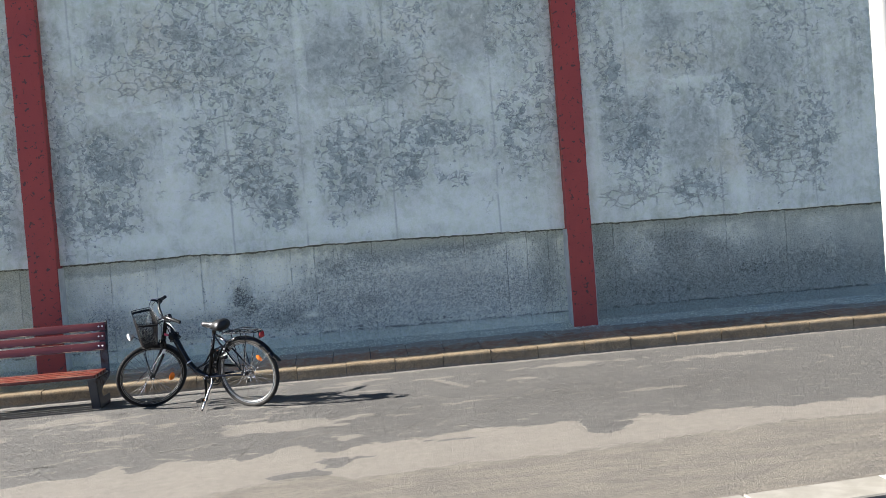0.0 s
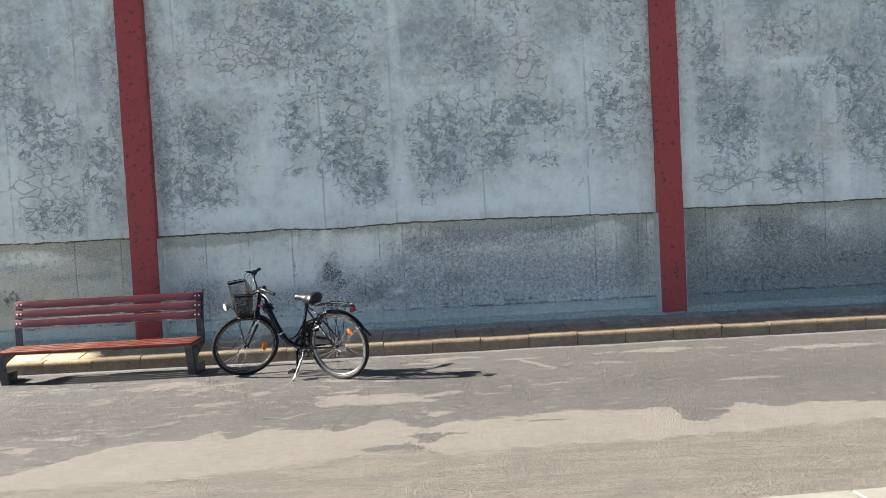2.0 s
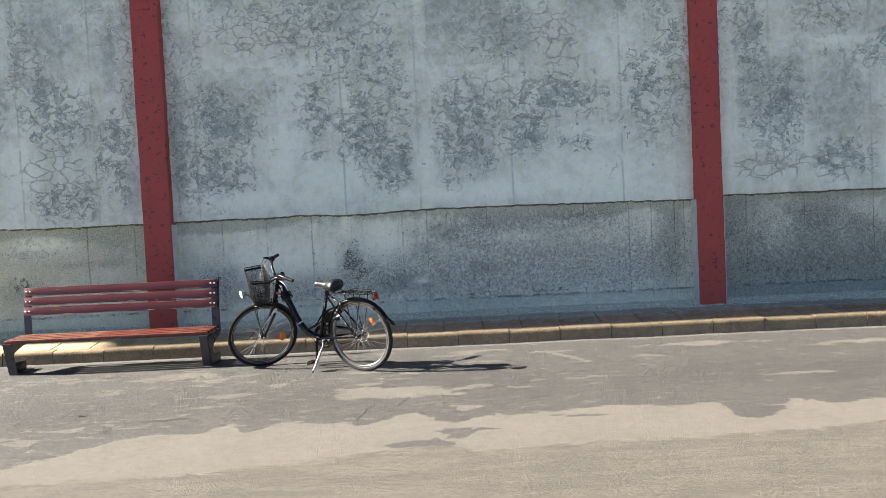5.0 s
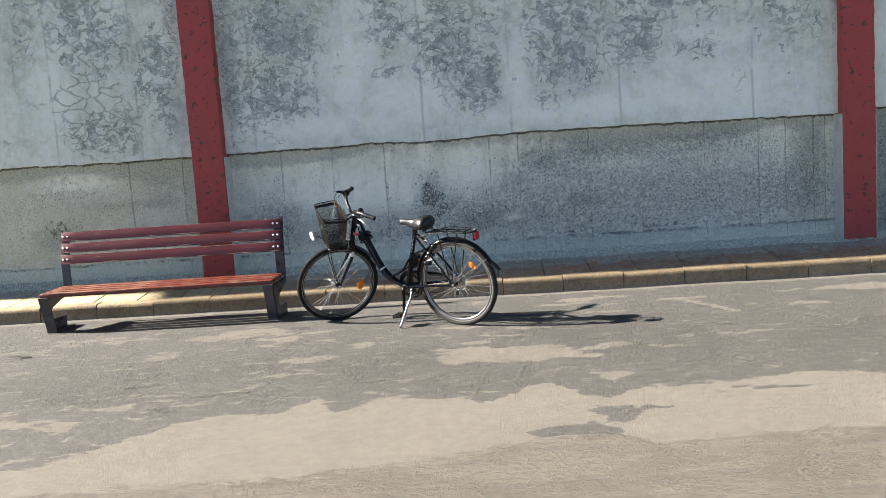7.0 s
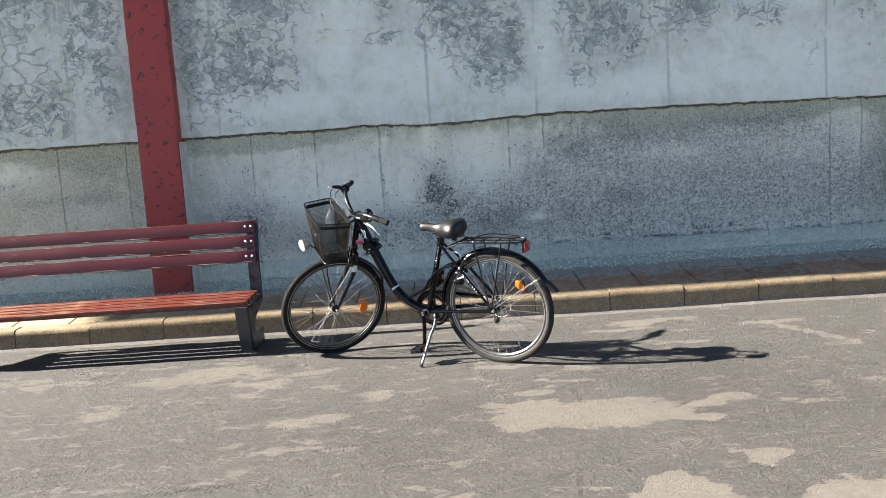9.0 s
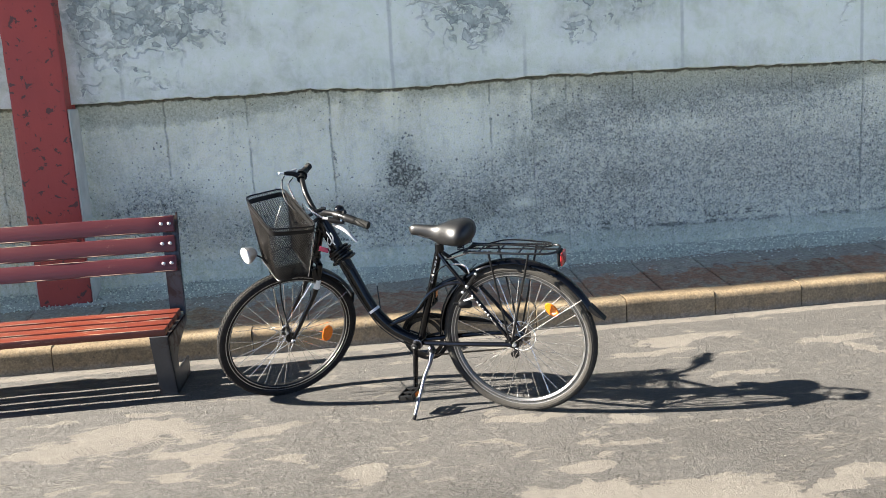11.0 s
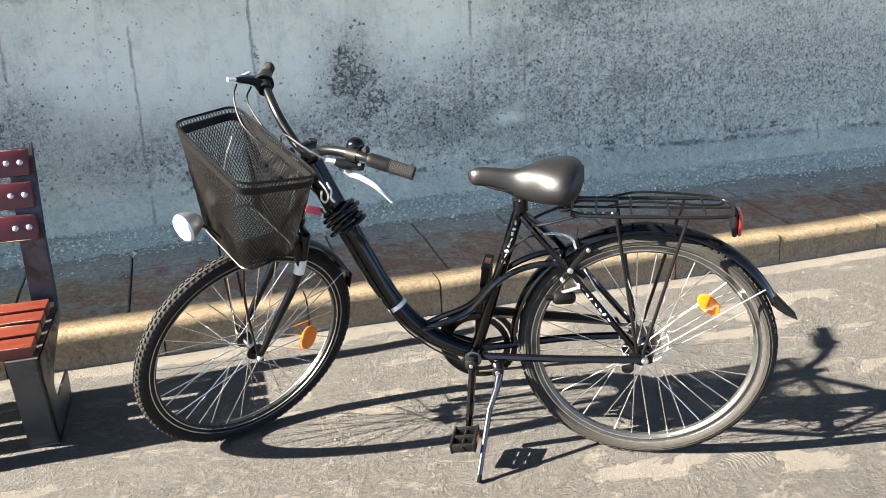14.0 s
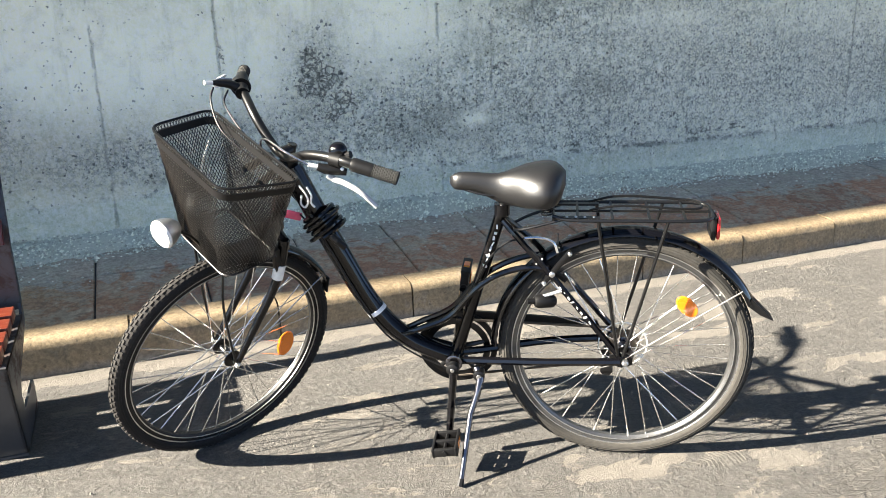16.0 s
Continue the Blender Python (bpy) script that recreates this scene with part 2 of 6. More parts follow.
    cleft = k.step(k.cells(30.0, k.warped(60.0, 0.03, k.warped(24.0, 0.04)), "DISTANCE_TO_EDGE"), 0.20, 0.05)
    black = k.calc("MULTIPLY", cleft, k.step(k.calc("MULTIPLY_ADD", moss, 0.36, k.noise(15, 5, 0.7, 0.5)), 0.70, 0.80))
    base = k.mix(k.calc("MULTIPLY", black, 0.7), base, (0.061, 0.065, 0.046))
    board = near_lines(k, x, (-4.111, -3.55, -2.519, -1.998, -1.466, -0.401, -0.114, 0.119, 0.586, 1.725, 2.248, 2.509, 2.78, 2.892, 3.62, 4.3, 5.1, 5.9), 0.0012, 0.008, 0.03, 14.0)
    board = k.calc("MULTIPLY", board, k.step(k.noise(7.0, 7, 0.78), 0.42, 0.56))
    base = k.mix(k.calc("MULTIPLY", board, 0.38), base, (0.244, 0.261, 0.210))
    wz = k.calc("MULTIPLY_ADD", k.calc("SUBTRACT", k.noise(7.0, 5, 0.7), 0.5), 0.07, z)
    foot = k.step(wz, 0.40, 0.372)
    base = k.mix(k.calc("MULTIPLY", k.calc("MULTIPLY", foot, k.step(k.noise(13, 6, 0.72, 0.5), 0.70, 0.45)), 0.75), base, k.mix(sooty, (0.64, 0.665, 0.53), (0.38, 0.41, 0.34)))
    lift = k.calc("MULTIPLY", k.step(k.calc("ABSOLUTE", k.calc("SUBTRACT", wz, 0.394)), 0.018, 0.003), k.step(k.noise(5.0, 5, 0.75), 0.46, 0.60))
    base = k.mix(k.calc("MULTIPLY", lift, 0.7), base, (0.111, 0.125, 0.094))
    # dark strip below the lip: a crack, with contact shade put into the colour
    split_shade = k.step(k.calc("MULTIPLY_ADD", k.noise(16.0, 5, 0.7), -0.05, under), 0.0, -0.012)
    base = k.mix(k.calc("MULTIPLY", split_shade, 0.9), base, (0.101, 0.099, 0.071))
    sandy = k.noise(62, 5, 0.72, 0.4)
    base = k.mix(0.7, base, k.mix(k.step(sandy, 0.3, 0.7), (0.27, 0.27, 0.27), (0.73, 0.73, 0.73)), "OVERLAY")
    base = k.mix(0.5, base, k.mix(fine, (0.22, 0.22, 0.22), (0.78, 0.78, 0.78)), "OVERLAY")
    h = k.calc("MULTIPLY_ADD", k.calc("MAXIMUM", holes, gaps), -1.0, k.calc("MULTIPLY_ADD", black, -0.8, k.calc("MULTIPLY_ADD", board, -0.8, k.calc("MULTIPLY_ADD", lift, -0.8, k.calc("MULTIPLY_ADD", k.calc("MULTIPLY", body, clump), 1.8, k.calc("MULTIPLY_ADD", fine, 0.35, k.calc("MULTIPLY_ADD", sandy, 0.5, k.calc("MULTIPLY", foot, 0.6))))))))
    return k.done(base, 0.93, h, 1.0, 0.014)


def red_paint():
    k = Kit("chipped_red_paint", 0.6)
    mid = k.noise(3.5, 5, 0.6, 0.3)
    base = k.mix(mid, (0.290, 0.034, 0.025), (0.429, 0.065, 0.046))
    chip = k.step(k.noise(17, 4, 0.6, 0.5, k.warped(8, 0.05)), 0.605, 0.622)
    base = k.mix(chip, base, (0.104, 0.034, 0.028))
    pale = k.step(k.noise(23, 4, 0.6, 0.8), 0.72, 0.75)
    base = k.mix(k.calc("MULTIPLY", pale, 0.5), base, (0.418, 0.190, 0.129))
    fine = k.noise(80, 3, 0.6)
    h = k.calc("MULTIPLY_ADD", chip, -1.0, k.calc("MULTIPLY_ADD", fine, 0.3, mid))
    return k.done(base, k.calc("MULTIPLY_ADD", mid, 0.3, 0.4), h, 0.5, 0.008)


def asphalt():
    """Road: grey asphalt under dried mud and a film of pale dust, in tongues and islands."""
    k = Kit("dusty_asphalt", 0.9)
    dust, sand, marks = k.attr("stain")
    fine = k.noise(120, 5, 0.75)
    grit = k.noise(420, 2, 0.6)
    curds = k.noise(52, 4, 0.65, 0.9)
    mid = k.noise(2.2, 6, 0.65, 0.6)
    small = k.noise(16, 6, 0.72, 0.5)
    tar = k.mix(k.step(fine, 0.3, 0.7), (0.0319, 0.0300, 0.0273), (0.0917, 0.0860, 0.0780))
    tar = k.mix(k.calc("MULTIPLY", k.step(mid, 0.35, 0.7), 0.4), tar, (0.0783, 0.0720, 0.0634))
    tar = k.mix(k.calc("MULTIPLY", k.step(small, 0.48, 0.64), 0.45), tar, (0.0906, 0.0830, 0.0731))
    tar = k.mix(0.3, tar, k.mix(k.step(curds, 0.3, 0.7), (0.3, 0.3, 0.3), (0.7, 0.7, 0.7)), "OVERLAY")
    film = k.mix(k.step(small, 0.3, 0.7), (0.1318, 0.1170, 0.0975), (0.1576, 0.1410, 0.1190))
    film = k.mix(k.calc("MULTIPLY", k.step(fine, 0.35, 0.75), 0.35), film, (0.1009, 0.0900, 0.0760))
    edge = k.noise(1.0, 8, 0.68, 0.5, k.warped(1.5, 0.3, k.mapped((4.5, 8.5, 1.0))))
    on = k.step(k.calc("ADD", dust, k.calc("MULTIPLY_ADD", edge, 1.5, -0.75)), 0.48, 0.52)
    x, y, z = k.xyz()
    thick = k.calc("MULTIPLY_ADD", k.step(y, 7.0, 6.4), 0.2, k.calc("MULTIPLY_ADD", mid, 0.4, 0.55))
    base = k.mix(k.calc("MULTIPLY", on, thick), tar, film)
    ridge = k.noise(1.0, 6, 0.7, 0.6, k.mapped((20.0, 38.0, 1.0)))
    sn = k.noise(1.0, 6, 0.7, 0.5, k.mapped((1.6, 6.0, 1.0)))
    sandy = k.mix(k.step(sn, 0.4, 0.6), (0.099, 0.088, 0.073), (0.133, 0.117, 0.094))
    sandy = k.mix(k.calc("MULTIPLY", k.step(ridge, 0.5, 0.38), 0.6), sandy, (0.075, 0.065, 0.053))
    lie = k.step(k.calc("ADD", sand, k.calc("MULTIPLY_ADD", edge, 1.4, -0.7)), 0.4, 0.6)
    base = k.mix(k.calc("MULTIPLY", lie, 0.9), base, sandy)
    # scuffs in the mud
    bare = k.calc("SUBTRACT", 1.0, k.calc("MULTIPLY", on, 0.85))
    ribs = k.cells(1.0, k.warped(5, 0.25, k.mapped((18, 44, 1))), "DISTANCE_TO_EDGE")
    scuff = k.calc("MULTIPLY", k.step(ribs, 0.10, 0.02), k.step(k.calc("MULTIPLY_ADD", marks, 0.2, k.noise(2.4, 5, 0.65)), 0.56, 0.70))
    scuff = k.calc("MULTIPLY", scuff, bare)
    base = k.mix(k.calc("MULTIPLY", scuff, 0.5), base, (0.0381, 0.0336, 0.0284))
    crumb = k.step(k.calc("MULTIPLY_ADD", marks, 0.05, k.noise(34, 6, 0.75, 0.6)), 0.56, 0.63)
    crumb = k.calc("MULTIPLY", crumb, bare)
    base = k.mix(k.calc("MULTIPLY", crumb, 0.5), base, (0.0357, 0.0319, 0.0267))
    skid = k.noise(1.0, 6, 0.7, 0.8, k.mapped((2.2, 11.0, 1.0), (3, 1, 0)))
    skid = k.calc("MULTIPLY", k.step(k.calc("ABSOLUTE", k.calc("SUBTRACT", skid, 0.5)), 0.02, 0.004), bare)
    base = k.mix(k.calc("MULTIPLY", skid, 0.4), base, (0.0404, 0.0358, 0.0306))
    fleck = k.noise(1.0, 6, 0.7, 0.7, k.mapped((8.0, 19.0, 1.0), (5, 3, 0)))
    base = k.mix(k.calc("MULTIPLY", k.calc("MULTIPLY", k.step(fleck, 0.55, 0.62), bare), 0.55), base, (0.0494, 0.0450, 0.0400))
    base = k.mix(k.calc("MULTIPLY", k.calc("MULTIPLY", k.step(fleck, 0.41, 0.36), bare), 0.5), base, film)
    white = k.step(grit, 0.70, 0.76)
    base = k.mix(k.calc("MULTIPLY", white, 0.6), base, (0.1903, 0.1708, 0.1430))
    lump = k.calc("MULTIPLY", k.noise(20.0, 5, 0.62, 0.6), k.calc("MULTIPLY", bare, 2.2))
    h = k.calc("MULTIPLY_ADD", on, 0.35, k.calc("MULTIPLY_ADD", scuff, -0.6, k.calc("MULTIPLY_ADD", fine, 0.55, k.calc("MULTIPLY_ADD", crumb, -0.5, k.calc("MULTIPLY_ADD", k.calc("MULTIPLY", ridge, lie), 4.0, k.calc("MULTIPLY_ADD", curds, k.calc("MULTIPLY_ADD", on, -0.6, 1.0), k.calc("MULTIPLY_ADD", grit, 0.7, lump)))))))
    return k.done(base, k.calc("MULTIPLY_ADD", on, 0.12, 0.8), h, 0.9, 0.007)


def kerb_stone():
    k = Kit("yellow_painted_kerb", 0.85)
    mid = k.noise(6, 5, 0.6, 0.4)
    fine = k.noise(110, 3, 0.65)
    r = k.rand()
    base = k.mix(mid, (0.222, 0.159, 0.085), (0.289, 0.226, 0.142))
    base = k.mix(k.calc("MULTIPLY", r, 0.25), base, (0.197, 0.125, 0.061))
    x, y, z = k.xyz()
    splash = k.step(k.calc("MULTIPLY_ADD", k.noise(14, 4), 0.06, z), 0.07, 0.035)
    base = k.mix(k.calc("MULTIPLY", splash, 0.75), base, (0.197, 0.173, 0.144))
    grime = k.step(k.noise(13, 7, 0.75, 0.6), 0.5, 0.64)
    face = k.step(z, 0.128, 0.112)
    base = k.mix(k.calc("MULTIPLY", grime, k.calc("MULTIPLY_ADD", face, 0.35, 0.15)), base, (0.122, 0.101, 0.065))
    base = k.mix(k.calc("MULTIPLY", k.step(k.noise(70, 4, 0.7), 0.55, 0.7), 0.4), base, (0.128, 0.102, 0.070))
    worn = k.step(k.noise(9, 5, 0.7, 0.4), 0.55, 0.68)
    base = k.mix(k.calc("MULTIPLY", worn, 0.3), base, (0.276, 0.239, 0.190))
    stain_n = k.noise(5.0, 7, 0.75, 0.6)
    base = k.mix(0.5, base, k.mix(k.step(stain_n, 0.3, 0.7), (0.28, 0.28, 0.28), (0.72, 0.72, 0.72)), "OVERLAY")
    base = k.mix(0.6, base, k.mix(k.step(k.noise(75, 5, 0.72, 0.3), 0.3, 0.7), (0.25, 0.25, 0.25), (0.75, 0.75, 0.75)), "OVERLAY")
    pock = pits(k, 60.0, 0.10, 0.3, k.warped(60.0, 0.02))
    base = k.mix(k.calc("MULTIPLY", pock, 0.6), base, (0.07, 0.055, 0.035))
    return k.done(base, 0.88, k.calc("MULTIPLY_ADD", k.noise(38, 5, 0.7, 0.4), 1.4, k.calc("ADD", fine, mid)), 0.45, 0.004)


def paving():
    k = Kit("red_brown_paving", 0.85)
    mid = k.noise(5, 5, 0.62, 0.6)
    fine = k.noise(120, 3, 0.65)
    r = k.rand()
    base = k.mix(r, (0.259, 0.138, 0.079), (0.450, 0.232, 0.127))
    x, y, z = k.xyz()
    buff = k.step(k.calc("MULTIPLY_ADD", mid, 1.2, x), -1.2, -2.4)
    base = k.mix(k.calc("MULTIPLY", buff, 0.85), base, k.mix(r, (0.369, 0.296, 0.155), (0.505, 0.429, 0.226)))
    dusty = k.step(k.calc("MULTIPLY_ADD", k.noise(7, 7, 0.72, 0.6), 0.9, y), 10.38, 10.46)
    base = k.mix(k.calc("MULTIPLY", dusty, 0.62), base, (0.40, 0.42, 0.35))
    base = k.mix(k.calc("MULTIPLY", k.step(mid, 0.52, 0.75), 0.5), base, (0.601, 0.563, 0.386))
    base = k.mix(k.calc("MULTIPLY", k.step(k.noise(9, 8, 0.78, 0.5), 0.48, 0.56), 0.45), base, (0.423, 0.408, 0.293))
    base = k.mix(k.calc("MULTIPLY", k.step(fine, 0.5, 0.7), 0.4), base, (0.164, 0.112, 0.077))
    base = k.mix(k.calc("MULTIPLY", k.step(k.noise(26, 7, 0.75, 0.5), 0.54, 0.62), 0.4), base, (0.177, 0.120, 0.077))
    base = k.mix(0.55, base, k.mix(k.step(k.noise(48, 5, 0.72, 0.4), 0.3, 0.7), (0.25, 0.25, 0.25), (0.75, 0.75, 0.75)), "OVERLAY")
    return k.done(base, 0.85, k.calc("ADD", fine, mid), 0.4, 0.004)


def grit_stone():
    k = Kit("grey_rubble", 0.9)
    r = k.island()
    base = k.mix(r, (0.356, 0.354, 0.271), (0.990, 0.990, 0.799))
    return k.done(k.mix(0.3, base, k.mix(k.noise(150, 3), (0.3, 0.3, 0.3), (0.7, 0.7, 0.7)), "OVERLAY"), 0.9)


def plain(name, dark, light, scale, rough, bump=0.2, world_space=True, metal=0.0, dist=0.003):
    k = Kit(name, rough, metal, world_space)
    n = k.noise(scale, 5, 0.62, 0.3)
    return k.done(k.mix(k.step(n, 0.3, 0.72), dark, light), None, k.calc("ADD", n, k.noise(scale * 9, 3)), bump, dist)


PLASTER, CONCRETE, RED, ROAD = plaster(), raw_concrete(), red_paint(), asphalt()
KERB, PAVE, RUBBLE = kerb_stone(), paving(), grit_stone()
SLAB = plain("cream_concrete_slab", (0.165, 0.153, 0.128), (0.215, 0.202, 0.174), 7, 0.85)
WALK = plain("grey_pavement_concrete", (0.085, 0.082, 0.075), (0.120, 0.115, 0.106), 5, 0.9)
BARE = plain("bare_concrete_edge", (0.50, 0.48, 0.41), (0.62, 0.60, 0.52), 9, 0.9, 0.4)
MORTAR = plain("dark_bedding", (0.05, 0.045, 0.04), (0.11, 0.10, 0.09), 20, 0.95, 0.4)
POST = plain("cream_enamel", (0.2874, 0.2829, 0.2611), (0.3219, 0.3174, 0.2957), 6, 0.4, 0.05)


# ---- mesh kit ----
def mesh_object(name, verts, faces, material, parent=None, label="", smooth=False):
    me = bpy.data.meshes.new(name)
    me.from_pydata([tuple(map(float, v)) for v in verts], [], [tuple(map(int, f)) for f in faces])
    me.materials.append(material)
    if smooth:
        me.polygons.foreach_set("use_smooth", [True] * len(me.polygons))
    ob = new(name, me)
    if parent:
        ob.parent = parent
    return tagged(ob, label)


def part(name, bm, material, parent=None, label="", smooth=True, sharp=38):
    """Links a bmesh as one mesh object under a thing or a part."""
    bmesh.ops.recalc_face_normals(bm, faces=bm.faces)
    if smooth:
        for f in bm.faces:
            f.smooth = True
        for e in bm.edges:
            e.smooth = not (len(e.link_faces) != 2 or e.calc_face_angle(0.0) > radians(sharp))
    me = bpy.data.meshes.new(name)
    bm.to_mesh(me)
    bm.free()
    me.materials.append(material)
    ob = new(name, me)
    if parent:
        ob.parent = parent
    return tagged(ob, label)


def thing(name, m, label, category, group="", kind=""):
    ob = new(name)
    ob.empty_display_size = 0.1
    ob.matrix_world = m
    return tagged(ob, label, category, group, kind)


def box(bm, lo, hi, bevel=0.0, seg=2):
    ret = bmesh.ops.create_cube(bm, size=1.0)
    vs = ret["verts"]
    for v in vs:
        v.co = Vector([(lo[i] + hi[i]) / 2 + v.co[i] * (hi[i] - lo[i]) for i in range(3)])
    if bevel:
        es = {e for v in vs for e in v.link_edges}
        bmesh.ops.bevel(bm, geom=list(es), offset=bevel, segments=seg, affect="EDGES", profile=0.6)
    return bm


def spline(pts, n=8):
    """A smooth line through the points."""
    P = [Vector(p) for p in pts]
    P = [2 * P[0] - P[1]] + P + [2 * P[-1] - P[-2]]
    out = []
    for i in range(1, len(P) - 2):
        a, b, c, d = P[i - 1:i + 3]
        for j in range(n):
            t = j / n
            out.append(0.5 * ((2 * b) + (c - a) * t + (2 * a - 5 * b + 4 * c - d) * t * t + (3 * b - a - 3 * c + d) * t ** 3))
    return out + [P[-2]]


def tube(bm, pts, r, seg=10, ring=False, flat=1.0, side=None):
    """A round (or flattened) tube along a line of points. r: one radius, or one for each point."""
    P = [Vector(p) for p in pts]
    n = len(P)
    rad = r if isinstance(r, (list, tuple)) else [r] * n
    rows, nrm = [], None
    for i, p in enumerate(P):
        if ring:
            d = P[(i + 1) % n] - P[i - 1]
        else:
            d = P[min(i + 1, n - 1)] - P[max(i - 1, 0)]
        d.normalize()
        if nrm is None:
            nrm = Vector(side) if side else (Vector((0, 0, 1)) if abs(d.z) < 0.9 else Vector((0, 1, 0)))
        nrm = (nrm - d * nrm.dot(d)).normalized()
        bi = d.cross(nrm)
        rows.append([bm.verts.new(p + rad[i] * (math.cos(a) * nrm + flat * math.sin(a) * bi)) for a in (2 * math.pi * k / seg for k in range(seg))])
    for i in range(n if ring else n - 1):
        a, b = rows[i], rows[(i + 1) % n]
        for k in range(seg):
            bm.faces.new((a[k], a[(k + 1) % seg], b[(k + 1) % seg], b[k]))
    if not ring:
        bm.faces.new(rows[0])
        bm.faces.new(rows[-1])
    return bm


def lathe(bm, prof, seg=24, at=(0, 0, 0), axis="y", closed=False):
    """Turns a profile of (radius, offset along the axis) round an axis."""
    rows = []
    for k in range(seg):
        a = 2 * math.pi * k / seg
        c, s = math.cos(a), math.sin(a)
        row = []
        for r, o in prof:
            v = {"y": (r * c, o, r * s), "z": (r * c, r * s, o), "x": (o, r * c, r * s)}[axis]
            row.append(bm.verts.new(Vector(v) + Vector(at)))
        rows.append(row)
    m = len(prof)
    for k in range(seg):
        a, b = rows[k], rows[(k + 1) % seg]
        for i in range(m if closed else m - 1):
            bm.faces.new((a[i], a[(i + 1) % m], b[(i + 1) % m], b[i]))
    if not closed:
        for i, flip in ((0, 1), (m - 1, -1)):
            if prof[i][0] > 1e-6:
                bm.faces.new([rows[k][i] for k in range(seg)][::flip])
    bmesh.ops.remove_doubles(bm, verts=bm.verts, dist=1e-6)
    return bm


def slab(bm, outline, lo, hi, axis="x"):
    """A flat outline in the two other axes, given a thickness from lo to hi along the axis."""
    def at(p, o):
        return {"x": (o, p[0], p[1]), "y": (p[0], o, p[1]), "z": (p[0], p[1], o)}[axis]
    a = [bm.verts.new(at(p, lo)) for p in outline]
    b = [bm.verts.new(at(p, hi)) for p in outline]
    bm.faces.new(a)
    bm.faces.new(b[::-1])
    for i in range(len(a)):
        j = (i + 1) % len(a)
        bm.faces.new((a[i], b[i], b[j], a[j]))
    return bm


def grid_sheet(us, vs, place):
    """Vertices and quads of a sheet over two rows of numbers; place(U, V) gives the x, y and z arrays."""
    U, V = np.meshgrid(us, vs)
    X, Y, Z = place(U, V)
    co = np.stack([X, Y, Z], -1).reshape(-1, 3)
    n, m = len(us), len(vs)
    i = np.arange(n * m).reshape(m, n)
    f = np.stack([i[:-1, :-1], i[:-1, 1:], i[1:, 1:], i[1:, :-1]], -1).reshape(-1, 4)
    rim = np.concatenate([i[0, :], i[1:, -1], i[-1, -2::-1], i[-2:0:-1, 0]])
    return co, f, rim


def stain(ob, R, G, B, name="stain"):
    me = ob.data
    at = me.color_attributes.new(name, "FLOAT_COLOR", "POINT")
    n = len(me.vertices)
    c = np.zeros((n, 4), np.float32)
    c[:, 3] = 1
    for k, a in enumerate((R, G, B)):
        c[:len(a), k] = np.clip(a, 0, 1)
    at.data.foreach_set("color", c.ravel())


def blobs(X, Z, spots):
    """Soft spots (x, z, half width, half height) added together."""
    out = np.zeros_like(X)
    for x, z, a, b in spots:
        out = np.maximum(out, np.exp(-(((X - x) / a) ** 2 + ((Z - z) / b) ** 2) ** 1.5 * 0.8))
    return out


def value_noise(X, Y, scale, seed=0):
    """A smooth random field from 0 to 1."""
    rng = np.random.RandomState(seed)
    tab = rng.rand(256, 256)
    x, y = X * scale, Y * scale
    i, j = np.floor(x).astype(int), np.floor(y).astype(int)
    u, v = x - i, y - j
    u, v = u * u * (3 - 2 * u), v * v * (3 - 2 * v)
    g = lambda a, b: tab[a % 256, b % 256]
    return (g(i, j) * (1 - u) + g(i + 1, j) * u) * (1 - v) + (g(i, j + 1) * (1 - u) + g(i + 1, j + 1) * u) * v


def fbm(X, Y, scale, seed=0, octaves=4):
    return sum(value_noise(X, Y, scale * 2 ** o, seed + o) * 0.5 ** o for o in range(octaves)) / (2 - 0.5 ** (octaves - 1))


# ---- the road ----
FAR = [-220.0, -90.0, -40.0, -20.0, -12.0]
xs = np.concatenate([FAR, np.arange(-8, 10.01, 0.05), [12.0, 20.0, 40.0, 90.0, 220.0]])
ys = np.concatenate([FAR, np.arange(-4, 4.0, 0.5), np.arange(4.0, 9.61, 0.04), [11.0, 20.0, 50.0, 120.0, 220.0]])
near = lambda U, V: (np.abs(U - 1) < 9.2) & (V > -4.2) & (V < 9.62)


def ground(U, V):
    """Height of the road's slightly uneven surface."""
    return (fbm(U, V, 1.4, 3) - 0.5) * 0.012 + (fbm(U, V, 9.0, 8, 3) - 0.5) * 0.004 - 0.003


def road_place(U, V):
    return U, V, np.where(near(U, V), ground(U, V), -0.003)


co, fa, rim = grid_sheet(xs, ys, road_place)
road = tagged(mesh_object("road", co, fa, ROAD, None, "", True), "grey asphalt road with pale dried dust and sandy patches", "road", kind="structure")
X, Y = co[:, 0], co[:, 1]
# the pale film reaches from the near side to a ragged front, and lies in islands beyond it
FRONT_X = [-5, -2.9, -2.34, -2.16, -1.87, -1.63, -1.45, -1.3, -1.06, -0.52, -0.38, -0.18, -0.08, 0.03, 0.16, 0.24, 0.5, 0.95, 1.15, 1.61, 1.98, 2.0, 2.2, 2.36, 2.5, 2.78, 2.97, 3.53, 9]
FRONT_Y = [5.2, 5.45, 5.84, 6.12, 6.28, 6.2, 6.46, 6.2, 6.4, 6.3, 6.38, 6.56, 6.42, 6.23, 6.2, 6.34, 6.37, 6.4, 6.5, 6.42, 6.45, 6.1, 6.05, 6.2, 6.48, 6.23, 6.37, 6.23, 6.3]
front = np.interp(X, FRONT_X, FRONT_Y)
dust = 1 / (1 + np.exp(np.clip((Y - front) * 13.0, -60, 60)))
